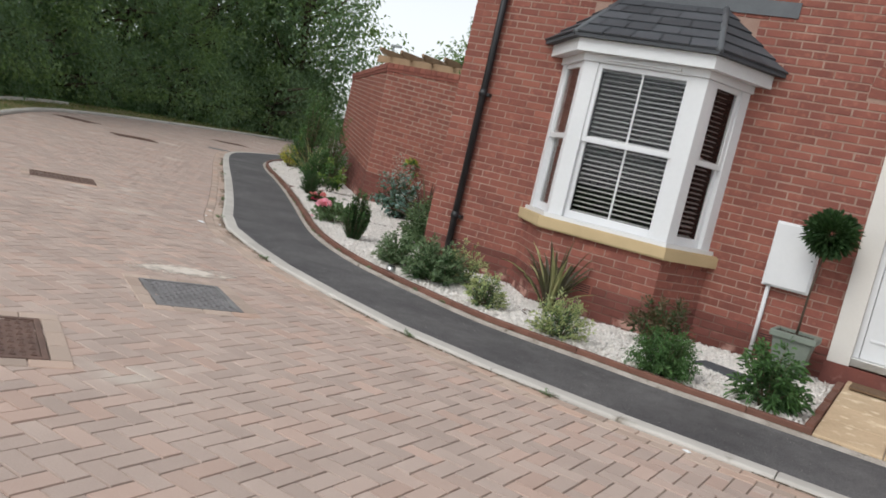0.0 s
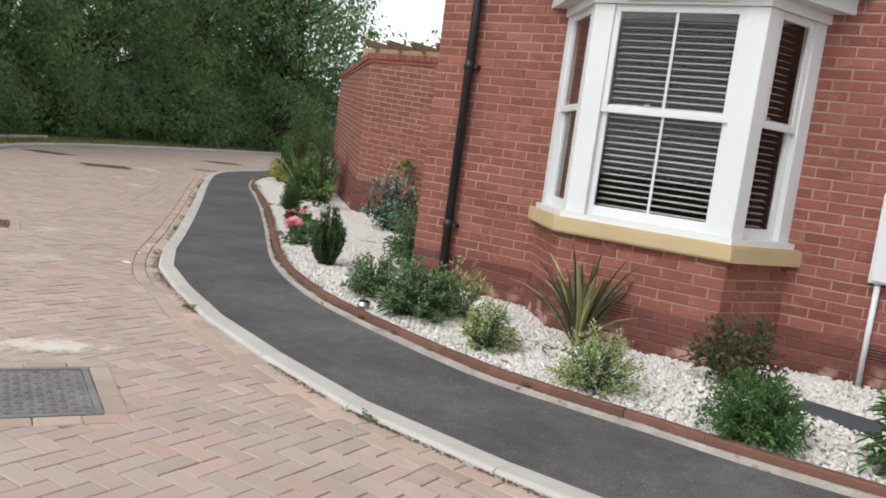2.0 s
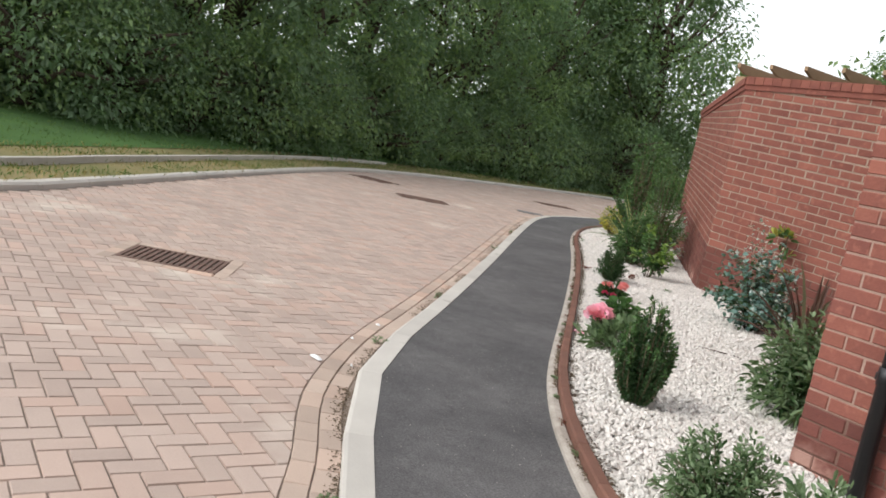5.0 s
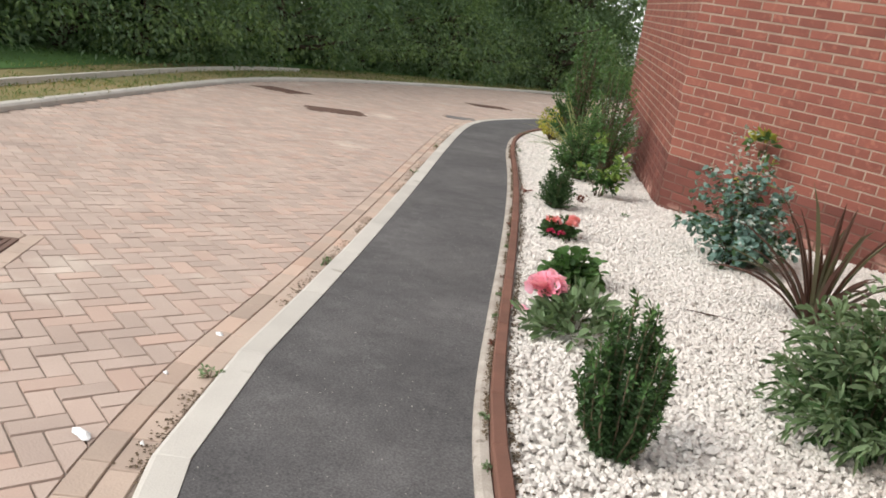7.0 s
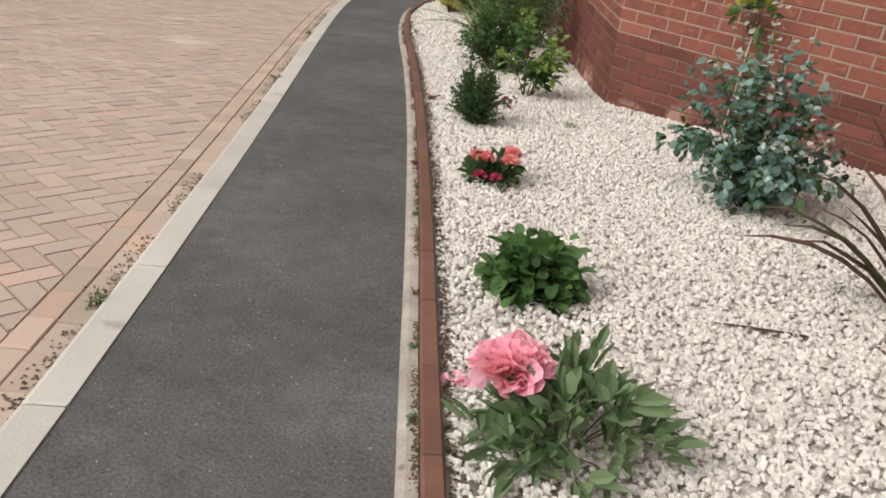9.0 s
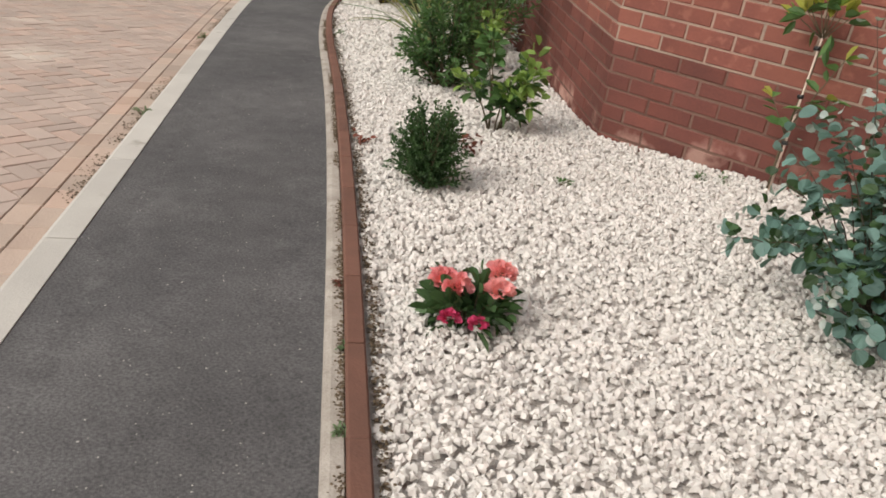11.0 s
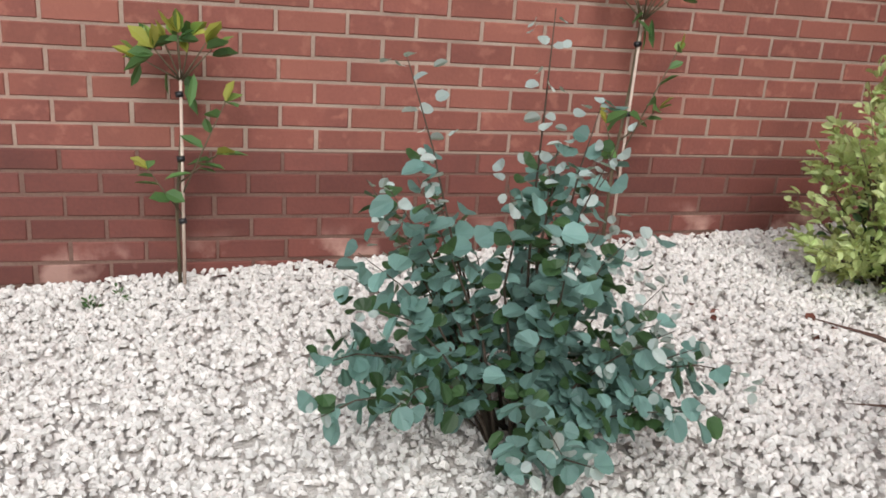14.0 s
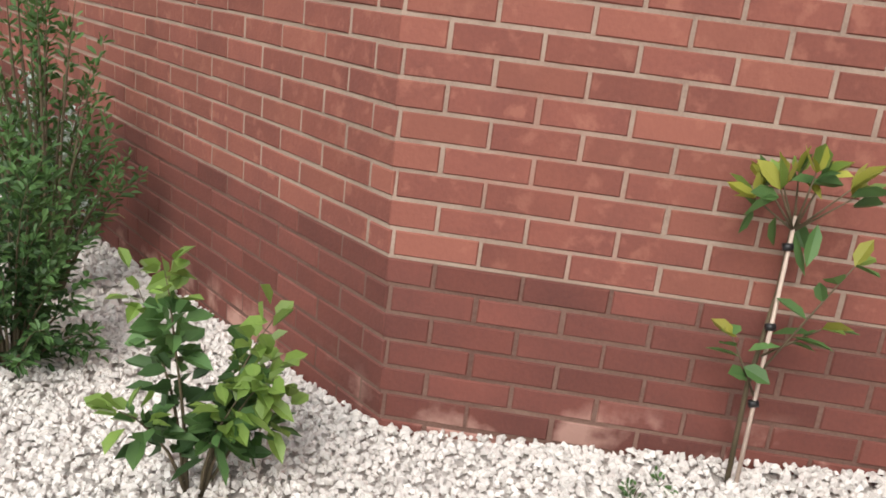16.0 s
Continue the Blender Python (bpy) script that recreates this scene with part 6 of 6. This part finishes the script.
# ---- white gravel ----
def gravel():
    rng = np.random.default_rng(401)
    blocks = []
    nrm = normals_of(EDGE_LINE)
    # stations nearest the walk get small, closely laid stones; the far end gets fewer
    for lo, hi, per_m2, size in ((76, 100, 1400, 0.0265), (100, 150, 2200, 0.0225), (150, 215, 3200, 0.0195), (215, 300, 850, 0.033)):
        seg = EDGE_LINE[lo:hi]
        depth = 4.6
        n = int((hi - lo) * 0.1 * depth * per_m2)
        i = rng.integers(lo, hi, n)
        o = rng.uniform(0.125, depth, n)
        f = rng.uniform(0, 1, n)[:, None]
        xy = EDGE_LINE[i] * (1 - f) + EDGE_LINE[np.minimum(i + 1, len(EDGE_LINE) - 1)] * f + nrm[i] * o[:, None]
        blocks.append((xy, np.full(n, size)))
    xy = np.concatenate([b[0] for b in blocks])
    sz = np.concatenate([b[1] for b in blocks])
    x, y = xy[:, 0], xy[:, 1]
    d, st = side_of(EDGE_LINE, xy)
    keep = (d > 0.12) & (x < 0.72)
    keep &= ~((y > FRONT_Y - 0.01) & (x > HOUSE_X))
    keep &= ~((y > CORNER[1] - 0.01) & (x > CORNER[0]))
    keep &= ~((x > -2.62) & (x < -0.56) & (y > 8.97 + np.maximum(0, np.maximum((-2.11 - x) * 1.18, (x + 0.90) * 2.2))))
    rel = xy - np.array(CORNER)
    keep &= (rel[:, 0] * ret_out.x + rel[:, 1] * ret_out.y > 0.01) | (x > CORNER[0] - 0.02)
    keep &= (x > -15.5)
    # the far inner ground behind low shrubs is never looked at closely
    keep &= ~((x > -3.7) & (y > FRONT_Y))
    xy, sz, d = xy[keep], sz[keep], d[keep]
    n = len(xy)
    base = np.array([(-1, -1, -1), (1, -1, -1), (1, 1, -1), (-1, 1, -1), (-1, -1, 1), (1, -1, 1), (1, 1, 1), (-1, 1, 1)], dtype=float) * 0.5
    v = base[None] * np.array((1.0, 0.74, 0.58)) + rng.uniform(-0.17, 0.17, (n, 8, 3)) - (base * np.array((0.40, 0.30, 0.0)))[None] * (base[:, 2:] > 0)[None]
    v *= (sz * rng.uniform(0.6, 1.35, n))[:, None, None]
    a, b, c = rng.uniform(0, 2 * math.pi, n), rng.normal(scale=0.30, size=n), rng.normal(scale=0.30, size=n)
    ca, sa, cb, sb, cc, sc = np.cos(a), np.sin(a), np.cos(b), np.sin(b), np.cos(c), np.sin(c)
    X, Y, Z = v[..., 0], v[..., 1], v[..., 2]
    Y, Z = Y * cb[:, None] - Z * sb[:, None], Y * sb[:, None] + Z * cb[:, None]
    X, Z = X * cc[:, None] + Z * sc[:, None], -X * sc[:, None] + Z * cc[:, None]
    X, Y = X * ca[:, None] - Y * sa[:, None], X * sa[:, None] + Y * ca[:, None]
    h = 0.068 + 0.014 * np.clip(d, 0, 2.5) + rng.uniform(0, 0.012, n) + 0.008 * np.sin(xy[:, 0] * 3.1) * np.sin(xy[:, 1] * 2.7)
    out = np.stack([X + xy[:, 0, None], Y + xy[:, 1, None], Z + h[:, None]], -1).reshape(-1, 3)
    quads = np.array([(4, 5, 6, 7), (0, 1, 5, 4), (1, 2, 6, 5), (2, 3, 7, 6), (3, 0, 4, 7)])
    fs = (np.arange(n)[:, None, None] * 8 + quads[None]).reshape(-1, 4)
    tagged(fast_mesh("gravel", out, fs, GRAVEL), "white limestone chippings covering the garden bed", "gravel", kind="stuff")


gravel()

# ---- block paving ----
PL, PW, PG = 0.200, 0.100, 0.0055


def block_mesh(name, l, w, mat):
    e, r = 0.003, PG / 2
    x, y = l / 2 - r, w / 2 - r
    me = bpy.data.meshes.new(name)
    me.from_pydata([(-x, -y, -0.03), (x, -y, -0.03), (x, y, -0.03), (-x, y, -0.03), (-x, -y, -0.004), (x, -y, -0.004), (x, y, -0.004), (-x, y, -0.004), (-x + e, -y + e, 0), (x - e, -y + e, 0), (x - e, y - e, 0), (-x + e, y - e, 0)], [],
                   [(0, 1, 5, 4), (1, 2, 6, 5), (2, 3, 7, 6), (3, 0, 4, 7), (4, 5, 9, 8), (5, 6, 10, 9), (6, 7, 11, 10), (7, 4, 8, 11), (8, 9, 10, 11)])
    me.materials.append(mat)
    return me


CUT = -0.206


def paving():
    rng = np.random.default_rng(501)
    cells = []
    w = PW
    for i in range(-260, 130):
        for j in range(-120, 460):
            # herringbone of two-to-one blocks on a square grid
            k = (i - j) % 4
            x, y = i * w, j * w
            if k == 0:
                cells.append((x + w, y + w / 2, 0))
            elif k == 3:
                cells.append((x + w / 2, y + w, 1))
    c = np.array(cells)
    c = c[(c[:, 1] > -0.6 * c[:, 0] - 8) & (c[:, 1] < 40)]
    dk, _ = side_of(KERB_LINE, c[:, :2])
    df, _ = side_of(FAR_KERB, c[:, :2])
    keep = (dk < -0.10) & (df > 0.05) & (c[:, 0] < 6) & (c[:, 1] > -3)
    c = c[keep]
    blocked = np.zeros(len(c), dtype=bool)
    for _, _, _, cx, cy, rz, cw, cd, *_ in COVERS:
        a = radians(rz)
        u = (c[:, 0] - cx) * math.cos(a) + (c[:, 1] - cy) * math.sin(a)
        v = -(c[:, 0] - cx) * math.sin(a) + (c[:, 1] - cy) * math.cos(a)
        blocked |= (np.abs(u) < cw / 2 + 0.04) & (np.abs(v) < cd / 2 + 0.04)
    c = c[~blocked]
    # blocks that meet the border courses are cut to its line
    dk, st = side_of(KERB_LINE, c[:, :2])
    meets = (dk > CUT - 0.115) & (st < 318)
    cut, c = c[meets], c[~meets & ((dk < CUT - 0.05) | (st >= 318))]
    nk_ = normals_of(KERB_LINE)
    vs, fs = [], []
    for (x, y, turn), s_ in zip(cut, st[meets]):
        hx, hy = ((PL, PW) if turn == 0 else (PW, PL))
        hx, hy = (hx - PG) / 2, (hy - PG) / 2
        poly = [(x - hx, y - hy), (x + hx, y - hy), (x + hx, y + hy), (x - hx, y + hy)]
        side = [(px - KERB_LINE[s_][0]) * nk_[s_][0] + (py - KERB_LINE[s_][1]) * nk_[s_][1] - CUT for px, py in poly]
        kept = []
        for q in range(4):
            (ax, ay), (bx, by), da, db = poly[q], poly[(q + 1) % 4], side[q], side[(q + 1) % 4]
            if da <= 0:
                kept.append((ax, ay))
            if (da < 0) != (db < 0):
                f = da / (da - db)
                kept.append((ax + (bx - ax) * f, ay + (by - ay) * f))
        if len(kept) < 3:
            continue
        mx, my = sum(p[0] for p in kept) / len(kept), sum(p[1] for p in kept) / len(kept)
        reach = max(math.hypot(p[0] - mx, p[1] - my) for p in kept)
        if reach < 0.02:
            continue
        o, k, shrink, zt = len(vs), len(kept), 1 - 0.005 / reach, random.uniform(-0.0015, 0.0015)
        vs += [(px, py, -0.011) for px, py in kept] + [(mx + (px - mx) * shrink, my + (py - my) * shrink, zt) for px, py in kept]
        fs += [(o + q, o + (q + 1) % k, o + k + (q + 1) % k, o + k + q) for q in range(k)] + [tuple(range(o + k, o + 2 * k))]
    tagged(mesh_object("cut_paver_row", vs, fs, PAVER_FAR, road), kind="stuff")
    near = (np.abs(c[:, 0] + 2.6) < 1.7) & (np.abs(c[:, 1] - 5.1) < 1.25)
    idx = np.where(near)[0][:300]
    me = block_mesh("paver", PL, PW, PAVER)
    for k in idx:
        ob = new("paver", me)
        ob.parent = road
        ob.matrix_basis = pose(c[k, 0], c[k, 1], rng.normal(scale=0.0012), rng.normal(scale=0.2), rng.normal(scale=0.15), 90 * c[k, 2] + rng.normal(scale=0.25))
    rest = np.ones(len(c), dtype=bool)
    rest[idx] = False
    c = c[rest]
    n = len(c)
    e, r = 0.003, PG / 2
    hx = np.where(c[:, 2] == 0, PL / 2, PW / 2) - r
    hy = np.where(c[:, 2] == 0, PW / 2, PL / 2) - r
    zt = rng.normal(scale=0.0012, size=n)
    corner = np.array([(-1, -1), (1, -1), (1, 1), (-1, 1)])
    tilt = rng.normal(scale=0.003, size=(n, 2))
    v = np.empty((n, 8, 3), dtype=np.float32)
    for q, (a, b) in enumerate(corner):
        v[:, q] = np.stack([c[:, 0] + a * hx, c[:, 1] + b * hy, np.full(n, -0.011)], 1)
        v[:, q + 4] = np.stack([c[:, 0] + a * (hx - e), c[:, 1] + b * (hy - e), zt + a * hx * tilt[:, 0] + b * hy * tilt[:, 1]], 1)
    quads = np.array([(0, 1, 5, 4), (1, 2, 6, 5), (2, 3, 7, 6), (3, 0, 4, 7), (4, 5, 6, 7)])
    fs = (np.arange(n)[:, None, None] * 8 + quads[None]).reshape(-1, 4)
    tagged(fast_mesh("paver_field", v.reshape(-1, 3), fs, PAVER_FAR, road), kind="stuff")

    # blocks cut round each cover
    for _, _, _, cx, cy, rz, cw, cd, *_ in COVERS[:3]:
        m0 = pose(cx, cy, 0, 0, 0, rz)
        for sx in (-1, 1):
            nn = max(2, round((cd + 0.2) / 0.2))
            ln = (cd + 0.2) / nn
            me2 = block_mesh("cover_surround_block", ln, 0.10, PAVER_SPECIAL)
            for q in range(nn):
                ob = new("cover_surround_block", me2)
                ob.parent = road
                ob.matrix_basis = m0 @ pose(sx * (cw / 2 + 0.055), -cd / 2 - 0.1 + (q + 0.5) * ln, 0.005, 0, 0, 90)
        for sy in (-1, 1):
            nn = max(2, round(cw / 0.2))
            ln = cw / nn
            me2 = block_mesh("cover_surround_block", ln, 0.10, PAVER_SPECIAL)
            for q in range(nn):
                ob = new("cover_surround_block", me2)
                ob.parent = road
                ob.matrix_basis = m0 @ pose(-cw / 2 + (q + 0.5) * ln, sy * (cd / 2 + 0.055), 0.005, 0, 0, 0)


paving()
border = tagged(new("border_course"), "two courses of blocks laid along the kerb", "paving", kind="structure")
course_me = block_mesh("border_block", PL, PW, PAVER_SPECIAL)


def course(offset, lo, hi, stagger):
    nrm = normals_of(KERB_LINE)
    line = KERB_LINE + nrm * offset
    def make(a, b, k):
        ob = new("border_block", course_me)
        ob.parent = border
        d = (b - a).normalized()
        mid = (a + b) / 2
        ob.matrix_basis = Matrix(((d.x, -d.y, 0, mid.x), (d.y, d.x, 0, mid.y), (0, 0, 1, 0.002 + random.uniform(-0.0015, 0.0015)), (0, 0, 0, 1)))
    stones_along(line, PL, make, border, "border_block", lo=lo + stagger, hi=hi)


course(-0.052, 3.0, 32.0, 0.0)
course(-0.1525, 3.0, 32.0, 0.1)


# ---- grit and debris ----
def flakes(name, label, xy, z, lo, hi, mat, seed):
    """Many small flat-topped flakes lying on a surface."""
    rng = np.random.default_rng(seed)
    n = len(xy)
    a = rng.uniform(0, 2 * math.pi, n)
    r = rng.uniform(lo, hi, n)
    v = np.empty((n, 5, 3), dtype=np.float32)
    for k in range(4):
        q = a + k * math.pi / 2
        rr = r * rng.uniform(0.5, 1.1, n)
        v[:, k] = np.stack([xy[:, 0] + np.cos(q) * rr, xy[:, 1] + np.sin(q) * rr, z], 1)
    v[:, 4] = np.stack([xy[:, 0], xy[:, 1], z + r * 0.5], 1)
    fs = (np.arange(n)[:, None, None] * 5 + np.array([(0, 1, 4), (1, 2, 4), (2, 3, 4), (3, 0, 4)])[None]).reshape(-1, 3)
    tagged(fast_mesh(name, v.reshape(-1, 3), fs, mat), label, "debris", kind="stuff")


rng = np.random.default_rng(601)
nk, ne = normals_of(KERB_LINE), normals_of(EDGE_LINE)
i = rng.integers(60, 260, 2600)
grit_at = KERB_LINE[i] + nk[i] * rng.uniform(0.18, 0.95, 2600)[:, None] + rng.normal(scale=0.05, size=(2600, 2))
flakes("grit", "scattered pale grit on the asphalt footpath", grit_at, np.interp(side_of(KERB_LINE, grit_at)[0], [0.118, 0.5, 0.95], [0.0245, 0.0385, 0.0475]), 0.0015, 0.0045, GRIT, 1)
i = rng.integers(60, 260, 9000)
clump = np.abs(np.sin(i * 0.37) * np.sin(i * 0.093 + 1)) > 0.25
i = i[clump]
flakes("gutter_dirt", "dark crumbs of dirt along the kerb joint", KERB_LINE[i] + nk[i] * rng.normal(loc=-0.006, scale=0.009, size=len(i))[:, None] + rng.normal(scale=0.04, size=(len(i), 2)) * np.stack([nk[i][:, 1], -nk[i][:, 0]], 1) , np.full(len(i), 0.006), 0.003, 0.009, DEBRIS, 2)
i = rng.integers(80, 240, 9000)
clump = np.abs(np.sin(i * 0.51) * np.sin(i * 0.121 + 2)) > 0.3
i = i[clump]
flakes("edge_dirt", "dark dirt caught between the strip and the edging", EDGE_LINE[i] + ne[i] * rng.normal(loc=0.046, scale=0.008, size=len(i))[:, None] + rng.normal(scale=0.04, size=(len(i), 1)) * np.stack([ne[i][:, 1], -ne[i][:, 0]], 1), np.full(len(i), 0.071), 0.003, 0.008, DEBRIS, 3)
i = rng.integers(80, 240, 5000)
flakes("bed_litter", "brown leaf crumbs along the edging in the gravel", EDGE_LINE[i] + ne[i] * (0.125 + np.abs(rng.normal(scale=0.02, size=5000)))[:, None] + rng.normal(scale=0.04, size=(5000, 1)) * np.stack([ne[i][:, 1], -ne[i][:, 0]], 1), rng.uniform(0.075, 0.092, 5000), 0.004, 0.010, DEBRIS, 4)
